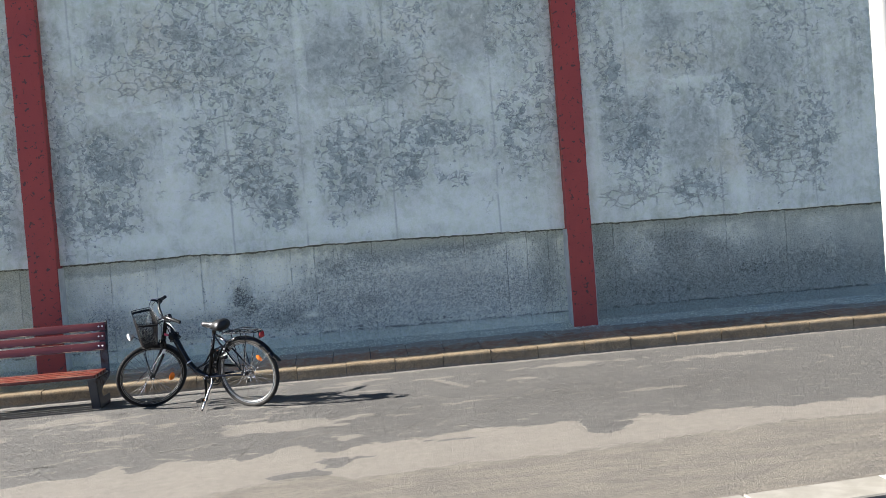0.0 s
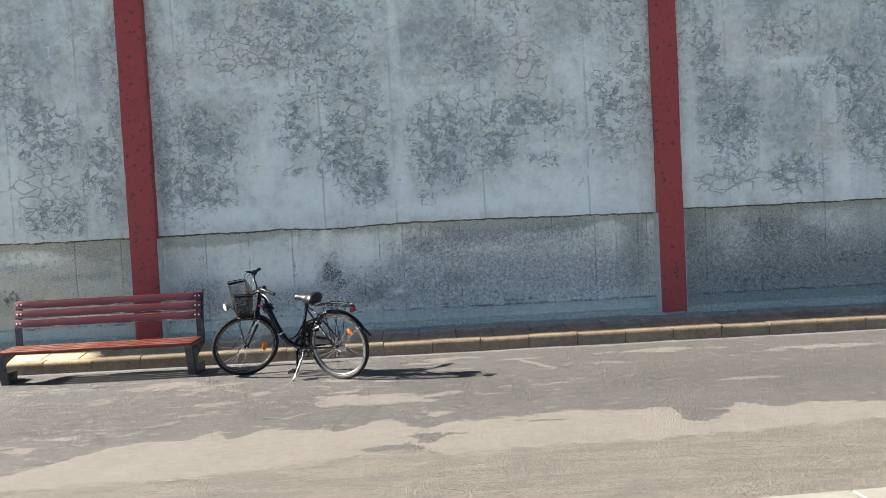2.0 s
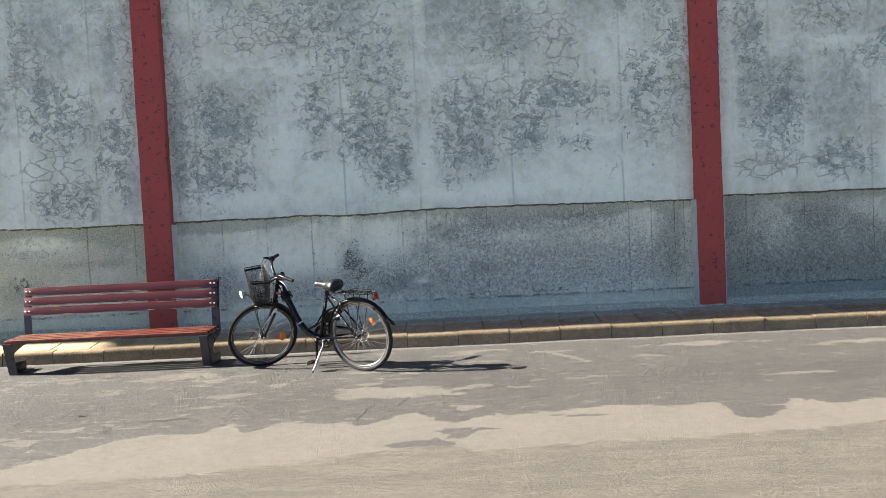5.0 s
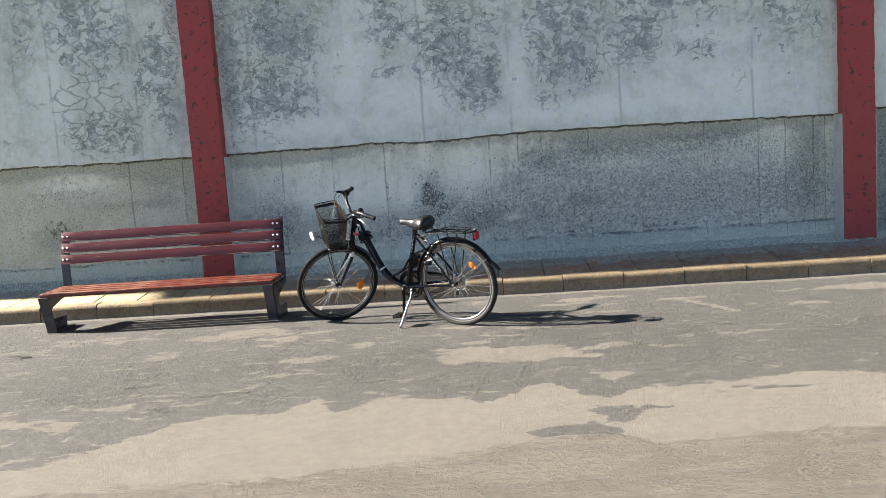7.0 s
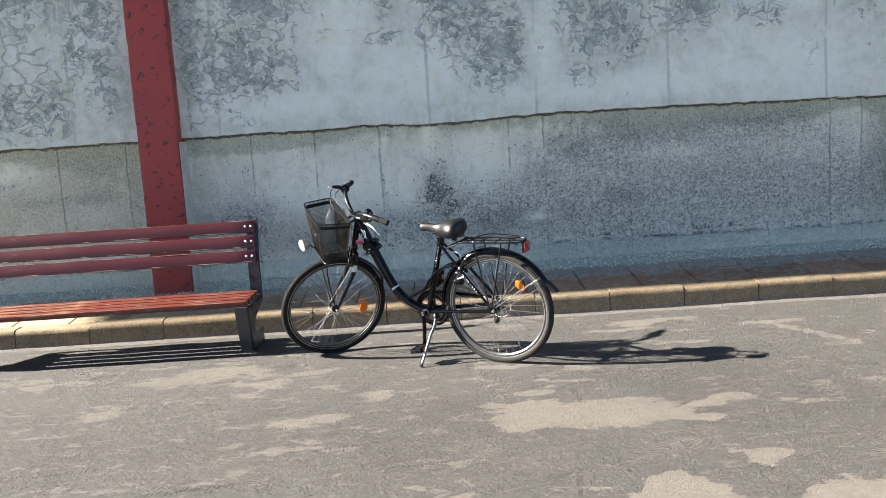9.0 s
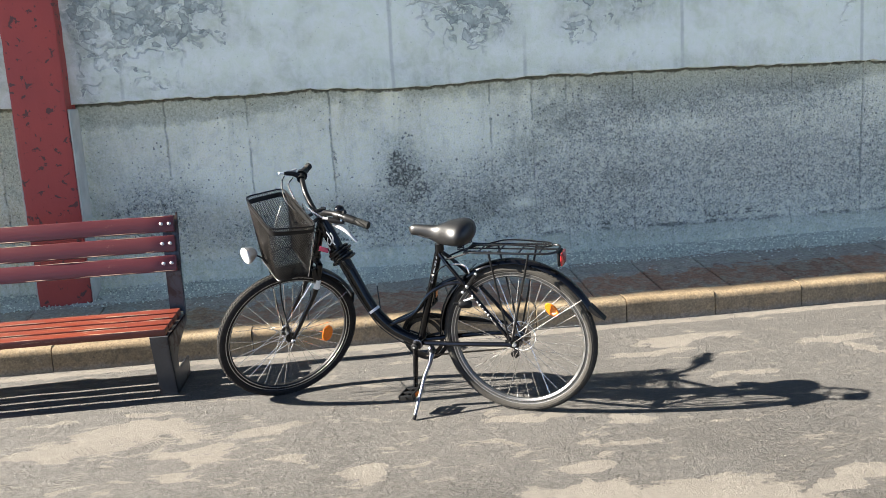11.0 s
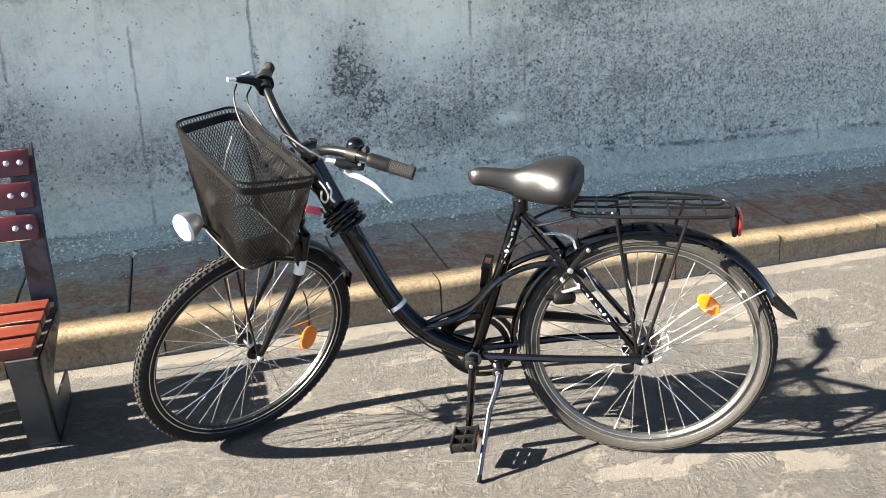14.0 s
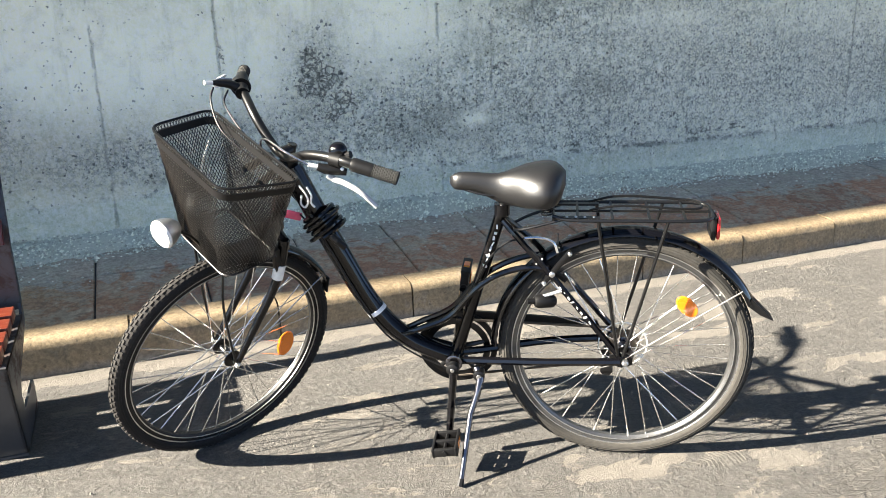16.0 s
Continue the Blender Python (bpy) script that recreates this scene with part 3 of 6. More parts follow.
isles = [(-0.72, 7.3, 0.3, 0.25), (-0.3, 7.2, 0.45, 0.11), (0.05, 7.1, 0.25, 0.05), (0.2, 6.66, 0.13, 0.1), (0.09, 6.58, 0.07, 0.08), (0.15, 7.28, 0.14, 0.05), (0.65, 7.24, 0.1, 0.04),
         (-2.85, 7.78, 0.3, 0.16), (-2.4, 8.35, 0.4, 0.2), (-2.0, 8.15, 0.2, 0.13), (-1.75, 7.4, 0.3, 0.1), (-1.65, 7.03, 0.25, 0.05), (-1.46, 7.74, 0.12, 0.05), (-1.46, 7.25, 0.1, 0.05),
         (-2.12, 6.44, 0.2, 0.07), (-2.7, 6.5, 0.35, 0.11), (-3.0, 6.2, 0.4, 0.15)]
thin = [(0.35, 9.04, 0.4, 0.07), (1.05, 8.8, 0.2, 0.05), (1.3, 7.51, 0.45, 0.035), (1.89, 8.36, 0.15, 0.09), (-1.4, 8.75, 0.35, 0.12), (2.6, 8.9, 0.8, 0.12), (4.2, 8.6, 0.9, 0.15), (-3.6, 8.4, 0.9, 0.3), (-4.2, 7.4, 0.8, 0.25), (2.9, 7.3, 0.4, 0.06), (-0.4, 7.85, 0.2, 0.05), (-0.25, 8.0, 0.15, 0.05)]
XW = X + (fbm(X, Y, 3.5, 91) - 0.5) * 0.5
YW = Y + (fbm(X, Y, 6.0, 95) - 0.5) * 0.22
dust = np.maximum(dust, np.where(X < -1.2, 0.62, 0.84) * blobs(XW, YW, isles))
dust = np.maximum(dust, np.where(X < -1.2, 0.5, 0.7) * blobs(XW, YW, thin))
flakes = [(-0.74, 8.15, 0.13, 0.03), (-0.62, 8.16, 0.08, 0.02), (0.35, 8.46, 0.13, 0.04), (0.52, 8.43, 0.1, 0.03), (0.12, 8.87, 0.2, 0.05), (-2.36, 8.46, 0.34, 0.12), (-2.67, 8.29, 0.25, 0.1), (-1.88, 8.3, 0.14, 0.05), (-1.45, 7.8, 0.13, 0.06),
          (0.37, 9.1, 0.35, 0.05), (1.16, 8.78, 0.2, 0.03), (-0.57, 7.6, 0.1, 0.05), (-0.3, 7.33, 0.45, 0.13), (0.33, 7.38, 0.15, 0.06), (-2.1, 7.9, 0.1, 0.04), (-1.7, 8.0, 0.1, 0.04)]
dust = np.maximum(dust, 0.86 * blobs(X + (XW - X) * 0.25, Y + (YW - Y) * 0.35, flakes))
slant = np.abs((Y - 8.8) + (X - 1.05) * 1.9) + 3 * np.maximum(np.abs(X - 1.2) - 0.15, 0)
dust = np.maximum(dust, 0.9 * np.exp(-(slant / 0.09) ** 2))
dust = np.maximum(dust, np.where(X < -0.5, 0.36, 0.32) * (Y < 9.5))
dust = np.maximum(dust, 0.95 * np.exp(-((Y - 9.43) / 0.07) ** 2))
dust = dust * (1 - 0.95 * blobs(XW, YW, [(0.17, 5.97, 0.13, 0.11), (0.3, 6.0, 0.12, 0.04), (-0.1, 5.7, 0.2, 0.09), (2.15, 6.1, 0.14, 0.12), (0.95, 6.25, 0.12, 0.03)]))
line = np.interp(X, [-5, -2.48, -1.29, -0.79, 0.04, 0.3, 1.05, 1.95, 3.28, 9], [5.0, 5.22, 5.29, 5.43, 5.68, 5.47, 5.58, 5.6, 5.77, 5.8])
sand = 0.97 / (1 + np.exp(np.clip((Y - line) * 16.0, -60, 60)))
marks = blobs(X, Y, [(-1.5, 7.2, 1.2, 0.6), (0.4, 7.3, 0.8, 0.4), (-3.2, 7.0, 1.0, 0.7), (3.0, 7.4, 1.5, 0.4), (0.2, 7.8, 0.6, 0.3)])
stain(road, dust, sand, marks)


# shoe soles and bicycle tyres pressed into the mud, as low ridges
def mud_print_ridges(seed):
    rg = np.random.RandomState(seed)
    verts, faces = [], []

    def ridge(pts, w, h):
        for (ax, ay), (bx, by) in zip(pts[:-1], pts[1:]):
            d = np.array([bx - ax, by - ay])
            n = np.array([-d[1], d[0]]) / max(np.hypot(*d), 1e-6) * w
            b = len(verts)
            top = h * rg.uniform(0.6, 1.2)
            verts.extend([(ax + n[0], ay + n[1], -0.002), (ax - n[0], ay - n[1], -0.002), (bx - n[0], by - n[1], -0.002), (bx + n[0], by + n[1], -0.002), (ax, ay, top), (bx, by, top)])
            faces.extend([(b, b + 4, b + 5, b + 3), (b + 4, b + 1, b + 2, b + 5), (b, b + 1, b + 4), (b + 3, b + 5, b + 2)])

    def sole(x, y, turn, kind, size=0.27):
        c, s = math.cos(turn), math.sin(turn)
        at = lambda u, v: (x + c * u - s * v, y + s * u + c * v)
        keep = rg.uniform(0.75, 1.0)
        for i in range(15):
            u = (i / 14 - 0.5) * size
            half = (0.036 + 0.012 * math.cos((u / size - 0.22) * 5)) * math.sqrt(max(0.05, 1 - (2 * abs(u) / size) ** 4))
            if rg.rand() > keep:
                continue
            if kind == 0:
                ridge([at(u + 0.003 * math.sin(v * 90 + i), v) for v in np.linspace(-half, half, 7)], 0.003, 0.0013)
            elif kind == 1:
                ridge([at(u - 0.012 * abs(v) / half, v) for v in np.linspace(-half, half, 5)], 0.003, 0.0014)
            else:
                for v in np.arange(-half, half, 0.016):
                    ridge([at(u, v), at(u + 0.006, v + 0.008)], 0.003, 0.001)

    def tyre(pts, wide=0.034):
        P = [np.array((p.x, p.y)) for p in spline([(a, b, 0) for a, b in pts], 40)]
        run = 0.0
        for a, b in zip(P[:-1], P[1:]):
            d = b - a
            run += np.hypot(*d)
            if run < 0.017:
                continue
            run = 0.0
            n = np.array([-d[1], d[0]]) / max(np.hypot(*d), 1e-6)
            t = d / max(np.hypot(*d), 1e-6)
            for side in (-1, 1):
                if rg.rand() < 0.85:
                    ridge([a + n * side * 0.006, a + n * side * wide * 0.6 + t * 0.008], 0.003, 0.0012)
        for side in (-1, 1):
            ridge([p + np.array([0, side * wide * 0.75]) + rg.uniform(-0.006, 0.006, 2) for p in P[::5]], 0.003, 0.0006)

    feet = [(-1.84, 6.72, 1.2, 0), (-2.34, 7.66, 0.5, 1), (-2.2, 6.66, 0.3, 1), (-2.05, 6.65, 0.2, 0), (-2.64, 6.95, 0.2, 1), (-2.37, 6.82, 0.5, 0), (-2.78, 7.15, 0.3, 2), (-2.32, 6.37, 2.0, 0),
            (-2.74, 6.81, 2.2, 2), (-1.16, 6.78, 0.1, 1), (-1.5, 7.0, 0.1, 2), (-1.92, 7.35, 0.4, 1), (-3.11, 6.72, 0.2, 2), (-2.85, 6.65, 0.2, 2), (-1.68, 6.46, 0.6, 1), (-2.49, 5.82, 0.3, 2),
            (-1.98, 6.69, 0.2, 1), (-0.16, 6.76, 0.8, 1), (0.67, 6.62, 1.0, 0), (0.98, 6.8, 0.9, 0)]
    for f in feet:
        sole(*f)
    for i in range(34):
        x, y = rg.uniform(-4.4, 2.6), rg.uniform(6.7, 8.9)
        sole(x, y, rg.uniform(-0.6, 1.2), rg.randint(3), rg.uniform(0.16, 0.28))
    tyre([(-0.93, 6.42), (-0.59, 6.54), (-0.22, 6.71), (-0.03, 6.76), (0.05, 6.84), (0.09, 6.94)])
    tyre([(0.04, 7.38), (0.33, 7.58), (0.8, 7.72), (1.21, 7.93), (1.92, 8.15), (3.2, 8.3)])
    tyre([(0.34, 6.78), (0.61, 6.8), (0.91, 6.88), (1.07, 7.0), (1.44, 7.15), (2.4, 7.2), (3.6, 7.4)])
    tyre([(0.28, 6.56), (0.41, 6.65), (0.61, 6.74), (0.79, 6.9), (0.87, 7.06)])
    tyre([(-0.58, 6.36), (-0.52, 6.7), (-0.45, 7.02)])
    tyre([(-0.33, 6.64), (-0.29, 6.85), (-0.25, 7.06)])
    tyre([(-0.94, 6.66), (-0.66, 6.86), (-0.44, 7.02)])
    tyre([(-1.32, 6.21), (-1.19, 6.38), (-1.05, 6.54)], 0.05)
    tyre([(-0.3, 7.9), (0.6, 7.95), (1.6, 7.6), (2.8, 7.75)])
    flat = np.array(verts)
    flat[:, 2] += ground(flat[:, 0], flat[:, 1])
    return flat, faces


MUD = plain("dried_mud", (0.0462, 0.0414, 0.0348), (0.0756, 0.0690, 0.0588), 30, 0.92, 0.4)
pv, pf = mud_print_ridges(21)
tagged(mesh_object("mud_prints", pv, pf, MUD), "shoe and tyre prints dried into the road's grey mud", "print", kind="stuff")

# loose pale stones and crumbs on the road
def loose_grit():
    k = Kit("loose_grit", 0.85)
    return k.done(k.mix(k.island(), (0.0614, 0.0557, 0.0461), (0.1728, 0.1613, 0.1395)), 0.85)


def crumbs(n, seed):
    rg = np.random.RandomState(seed)
    verts, faces = [], []
    px, py = rg.uniform(-4.5, 5.5, n), 4.7 + 4.72 * rg.rand(n) ** 0.8
    lane = rg.rand(n) < 0.18
    py[lane] = 9.46 - 0.08 * rg.rand(lane.sum())
    for x, y, s in zip(px, py, 0.0015 + 0.0028 * rg.rand(n) ** 5):
        b = len(verts)
        d = rg.uniform(0.6, 1.4, 5) * s
        z = 0.0
        verts += [(x + d[0], y, z), (x - d[1], y + d[0] * 0.3, z), (x, y + d[2], z), (x, y - d[3], z), (x, y, z + d[4])]
        faces += [(b, b + 2, b + 4), (b + 2, b + 1, b + 4), (b + 1, b + 3, b + 4), (b + 3, b, b + 4), (b, b + 3, b + 1, b + 2)]
    return verts, faces


gv, gf = crumbs(4200, 12)
tagged(mesh_object("road_grit", gv, gf, loose_grit()), "loose pale stone crumbs scattered over the road", "grit", kind="stuff")

# ---- kerb, pavement and rubble strip ----
kerb = thing("kerb", Matrix(), "yellow-painted concrete kerb along the road", "kerb", kind="structure")
KERB_Y, UNIT = 9.48, 0.541


def kerb_mesh():
    bm = bmesh.new()
    prof = [(-0.004, -0.06), (-0.0002, 0.096), (0.0, 0.100), (0.003, 0.114), (0.009, 0.125), (0.019, 0.132), (0.032, 0.1352), (0.037, 0.1354), (0.125, 0.138), (0.125, -0.06)]
    slab(bm, prof, 0.0034, UNIT - 0.0034)
    return bm


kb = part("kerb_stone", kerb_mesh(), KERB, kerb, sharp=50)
KERB_DATA = kb.data
rng = random.Random(5)
for i in range(-22, 24):
    ob = kb if i == -22 else new("kerb_stone", KERB_DATA)
    ob.parent = kerb
    ob.location = (0.183 + i * UNIT, KERB_Y + rng.uniform(-0.004, 0.004), rng.uniform(-0.005, 0.003))
    ob.rotation_euler = (0, rng.uniform(-0.006, 0.006), rng.uniform(-0.006, 0.006))

bed = bmesh.new()
box(bed, (-28, 9.5, -0.05), (22, 10.6, 0.085))
part("kerb_bedding", bed, MORTAR, kerb, smooth=False)

WALL_Y, UPPER_Y, PILLAR_Y = 10.47, 10.39, 10.27


def pavement_z(y):
    return 0.132 + (y - 9.61) * 0.105


pavement = thing("pavement", Matrix(), "shaded red-brown paving slabs dusted with grey", "pavement", kind="structure")
TILE = 0.427
slope = math.atan(0.105)
bm = bmesh.new()
box(bm, (0.004, 0.004, -0.05), (TILE - 0.004, TILE - 0.004, 0.0), 0.005, 1)
tile0 = part("paving_slab", bm, PAVE, pavement, smooth=False)
TILE_DATA = tile0.data
first = True
for row in range(2):
    for i in range(-30, 34):
        ob = tile0 if first else new("paving_slab", TILE_DATA)
        first = False
        ob.parent = pavement
        y = 9.61 + row * TILE
        ob.location = (-0.82 + i * TILE, y, pavement_z(y) + rng.uniform(-0.004, 0.004))
        ob.rotation_euler = (slope + rng.uniform(-0.008, 0.008), rng.uniform(-0.008, 0.008), rng.uniform(-0.004, 0.004))

bed = bmesh.new()
slab(bed, [(9.606, 0.03), (9.606, 0.118), (10.62, 0.22), (10.62, 0.03)], -28, 22)
part("pavement_bed", bed, MORTAR, pavement, smooth=False)


def rubble():
    """A low bank of broken mortar and grit against the foot of the wall."""
    us = np.arange(-8, 10, 0.035)
    vs = np.linspace(0, 1, 12)

    def place(U, V):
        y = 10.17 + 0.06 * fbm(U, V * 0, 2.2, 31) + V * 0.33
        z = 0.132 + (y - 9.61) * 0.105 - 0.008 + 0.05 * V ** 1.2 + (fbm(U, V * 0.35, 14, 33, 3) - 0.45) * 0.024 * np.minimum(V * 4, 1)
        return U, y, z
    co, fa, rim = grid_sheet(us, vs, place)
    rg = np.random.RandomState(4)
    verts, faces = list(co), [tuple(f) for f in fa]
    n = 24000
    px = rg.uniform(-6.5, 8.5, n)
    py = 10.2 + 0.27 * rg.rand(n) ** 0.8
    stray = rg.rand(n) < 0.035
    py[stray] -= rg.rand(stray.sum()) * 0.35
    size = 0.0028 + 0.0065 * rg.rand(n) ** 2.5
    for x, y, s in zip(px, py, size):
        v = np.clip((y - 10.2) / 0.33, 0, 1)
        z = 0.132 + (y - 9.61) * 0.105 + 0.045 * v ** 1.2 + s * 0.2
        b = len(verts)
        d = rg.uniform(0.6, 1.4, 6) * s
        verts += [(x + d[0], y, z), (x - d[1], y, z), (x, y + d[2], z), (x, y - d[3], z), (x, y, z + d[4] * 0.8), (x, y, z - s)]
        faces += [(b, b + 2, b + 4), (b + 2, b + 1, b + 4), (b + 1, b + 3, b + 4), (b + 3, b, b + 4), (b + 2, b, b + 5), (b + 1, b + 2, b + 5), (b + 3, b + 1, b + 5), (b, b + 3, b + 5)]
    return verts, faces


rv, rf = rubble()
tagged(mesh_object("rubble_strip", rv, rf, RUBBLE), "grey-blue grit and mortar rubble banked against the wall foot", "rubble", kind="stuff")

# ---- the wall ----
LEDGE_X = [-30, -5.05, -4.23, -3.03, -2.31, -1.97, -1.59, -1.1, -0.66, -0.25, 0.16, 0.78, 1.82, 2.95, 3.36, 3.9, 5.56, 22]
LEDGE_Z = [1.46, 1.461, 1.444, 1.452, 1.452, 1.447, 1.466, 1.436, 1.443, 1.460, 1.466, 1.459, 1.446, 1.430, 1.462, 1.452, 1.455, 1.46]
TOP = 10.8
wx = np.concatenate([[-21.2, -17.0, -14.0, -10.0, -8.0, -6.5], np.arange(-5.8, 7.41, 0.022), [9.0, 12.0, 16.0, 22.0]])


def closed(co, fa, rim, back):
    """Closes a sheet into a block that reaches back to y = back."""
    n = len(co)
    b = co[rim].copy()
    b[:, 1] = back
    m = len(rim)
    side = [(rim[i], n + i, n + (i + 1) % m, rim[(i + 1) % m]) for i in range(m)]
    return np.concatenate([co, b]), [tuple(f) for f in fa] + side + [tuple(n + i for i in range(m))[::-1]]


def ledge(U):
    """Height of the ragged lower lip of the render coat."""
    return np.interp(U, LEDGE_X, LEDGE_Z) + (fbm(U, U * 0, 5.0, 51) - 0.5) * 0.009 + (fbm(U, U * 0, 26.0, 52, 2) - 0.5) * 0.012 - 0.03 * np.maximum(fbm(U, U * 0, 15.0, 58, 3) - 0.58, 0)


def upper_place(U, V):
    foot = ledge(U)
    z = foot + V * (TOP - foot)
    lip = np.exp(-(z - foot) / 0.02) * 0.012 * (fbm(U, U * 0, 12, 53) - 0.2)
    y = UPPER_Y + (fbm(U, z, 0.8, 54) - 0.5) * 0.03 + (fbm(U, z, 5, 55, 3) - 0.5) * 0.008 - lip
    # the coat's unseen far end leans outwards above a storey's height, shaping the sunlit pavement patch
    end = -15.5 - 1.8 * np.maximum(z - 6.7, 0)
    return np.where(U < -10, -10 + (U + 10) / 11.2 * (-10 - end), U), y, z


vz = np.concatenate([[0, 0.001, 0.0025], np.arange(0.005, 0.28, 0.0034), [0.33, 0.45, 0.5615, 0.75, 1.0]])
co, fa, rim = grid_sheet(wx, vz, upper_place)
vv, ff = closed(co, fa, rim, 10.9)
wall_upper = tagged(mesh_object("wall_upper", vv, ff, PLASTER, None, "", False), "tall blue-grey rendered wall with crazed, flaking coat", "wall", kind="structure")
wall_upper.data.polygons.foreach_set("use_smooth", [True] * len(fa) + [False] * (len(ff) - len(fa)))
X, Z = co[:, 0], co[:, 2]
worms = [(-4.35, 2.75, 0.4, 0.4), (-3.68, 2.3, 0.2, 0.5), (-4.3, 1.75, 0.34, 0.2), (-2.35, 2.55, 0.42, 0.35), (-2.5, 2.0, 0.36, 0.4), (-2.93, 2.2, 0.13, 0.7), (-1.35, 2.65, 0.22, 0.35), (-1.4, 2.15, 0.25, 0.06), (-0.82, 2.45, 0.3, 0.48),
         (-0.47, 2.0, 0.27, 0.36), (0.39, 2.45, 0.36, 0.48), (0.55, 2.05, 0.14, 0.16), (0.3, 2.0, 0.14, 0.12), (0.25, 1.7, 0.17, 0.1), (1.4, 2.7, 0.55, 0.25), (1.05, 2.3, 0.35, 0.24), (1.7, 2.2, 0.2, 0.14), (2.45, 2.8, 0.25, 0.5), (2.78, 3.3, 0.09, 0.3),
         (3.95, 2.4, 0.4, 0.5), (4.75, 1.85, 0.28, 0.2), (3.7, 3.3, 0.15, 0.4), (5.2, 3.0, 0.4, 0.2), (5.6, 2.5, 0.3, 0.6), (6.3, 2.4, 0.3, 0.6)]
smuts = [(-4.4, 3.7, 0.35, 0.4), (-4.5, 3.15, 0.15, 0.2), (-3.7, 3.4, 0.12, 0.4), (-2.37, 4.05, 0.24, 0.2), (-1.38, 4.05, 0.24, 0.18), (-0.92, 3.8, 0.26, 0.36), (0.35, 3.8, 0.48, 0.42), (0.95, 3.5, 0.3, 0.36), (1.95, 3.8, 0.4, 0.36), (4.43, 3.9, 0.3, 0.2), (4.7, 2.5, 0.42, 0.5), (3.9, 2.6, 0.5, 0.4),
         (-2.95, 2.3, 0.1, 1.0), (-3.5, 1.9, 0.12, 0.4), (5.8, 3.3, 0.4, 0.5), (0.5, 2.1, 0.2, 0.3), (-2.4, 2.6, 0.3, 0.2)]
crazed = [(-1.76, 3.55, 0.65, 0.26), (-4.35, 2.0, 0.42, 0.42), (1.46, 3.4, 0.3, 0.35), (4.75, 1.8, 0.4, 0.2), (-4.7, 3.3, 0.2, 0.4), (5.9, 2.1, 0.4, 0.4), (3.9, 1.8, 0.5, 0.15), (-0.8, 2.3, 0.3, 0.4)]
tan_spots = [(-1.85, 3.5, 0.7, 0.2), (-2.6, 3.5, 0.26, 0.22), (1.46, 3.35, 0.2, 0.35), (4.3, 3.45, 0.7, 0.18), (5.2, 2.2, 0.4, 0.25), (2.0, 3.9, 0.4, 0.2), (-1.75, 4.0, 0.25, 0.2), (1.2, 4.0, 0.5, 0.12)]
pale_spots = [(-2.75, 3.9, 0.18, 0.3), (-1.95, 3.2, 0.75, 0.16), (-1.75, 2.2, 0.2, 0.8), (-1.2, 1.85, 0.55, 0.28), (0.2, 3.1, 0.55, 0.12), (1.8, 1.75, 0.9, 0.3), (-2.0, 1.65, 0.9, 0.12), (-0.1, 3.9, 0.05, 0.5), (-0.1, 2.1, 0.12, 0.6), (2.15, 3.2, 0.25, 0.4), (5.3, 1.9, 0.12, 0.6),
              (0.75, 1.65, 1.5, 0.12), (4.4, 3.2, 0.6, 0.1), (3.4, 2.6, 0.1, 1.2), (-4.8, 2.2, 0.2, 0.6), (1.9, 2.25, 0.3, 0.12), (-4.0, 3.1, 0.2, 0.2)]
D = blobs(X + (fbm(X, Z, 4.0, 44) - 0.5) * 0.25, Z + (fbm(X, Z, 4.0, 46) - 0.5) * 0.25, worms)
D = np.maximum(D, np.clip((Z - 1.75) / 0.9, 0, 1) * 1.3 * (fbm(X, Z * 0.6, 1.5, 57) - 0.25))
P = blobs(X, Z, pale_spots)
stain(wall_upper, np.where(np.abs(X - 1) < 8, D * (1 - 0.6 * P), 0.35), 0.9 * blobs(X, Z, tan_spots), P)
stain(wall_upper, blobs(X, Z, smuts) * (1 - 0.7 * P), blobs(X, Z, crazed), X * 0, "cloud")

lz = np.concatenate([[-0.3, 0.1], np.arange(0.19, 1.56, 0.03)])


def lower_place(U, V):
    return U, WALL_Y + (fbm(U, V, 1.0, 61) - 0.5) * 0.02 + (fbm(U, V, 9, 62, 3) - 0.5) * 0.008 - 0.012 * (V < 0.385), V


co, fa, rim = grid_sheet(wx, lz, lower_place)
vv, ff = closed(co, fa, rim, 10.89)
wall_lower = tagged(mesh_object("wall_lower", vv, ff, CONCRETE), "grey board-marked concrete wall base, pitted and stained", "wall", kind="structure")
wall_lower.data.polygons.foreach_set("use_smooth", [True] * len(fa) + [False] * (len(ff) - len(fa)))
X, Z = co[:, 0], co[:, 2]
under = ledge(X) - Z
pale = blobs(X, Z, [(-1.05, 1.3, 0.07, 0.16), (-0.65, 1.12, 0.25, 0.2), (-1.9, 1.0, 0.8, 0.2), (-4.7, 1.25, 0.4, 0.12), (-3.9, 0.52, 0.35, 0.03), (-0.2, 0.62, 0.12, 0.04)])
pale = np.maximum(pale, 0.5 * blobs(X, Z, [(1.9, 1.1, 0.45, 0.1), (2.35, 1.2, 0.2, 0.16), (0.9, 1.08, 0.5, 0.05), (3.9, 1.15, 0.3, 0.2), (5.2, 1.2, 0.4, 0.15)]))
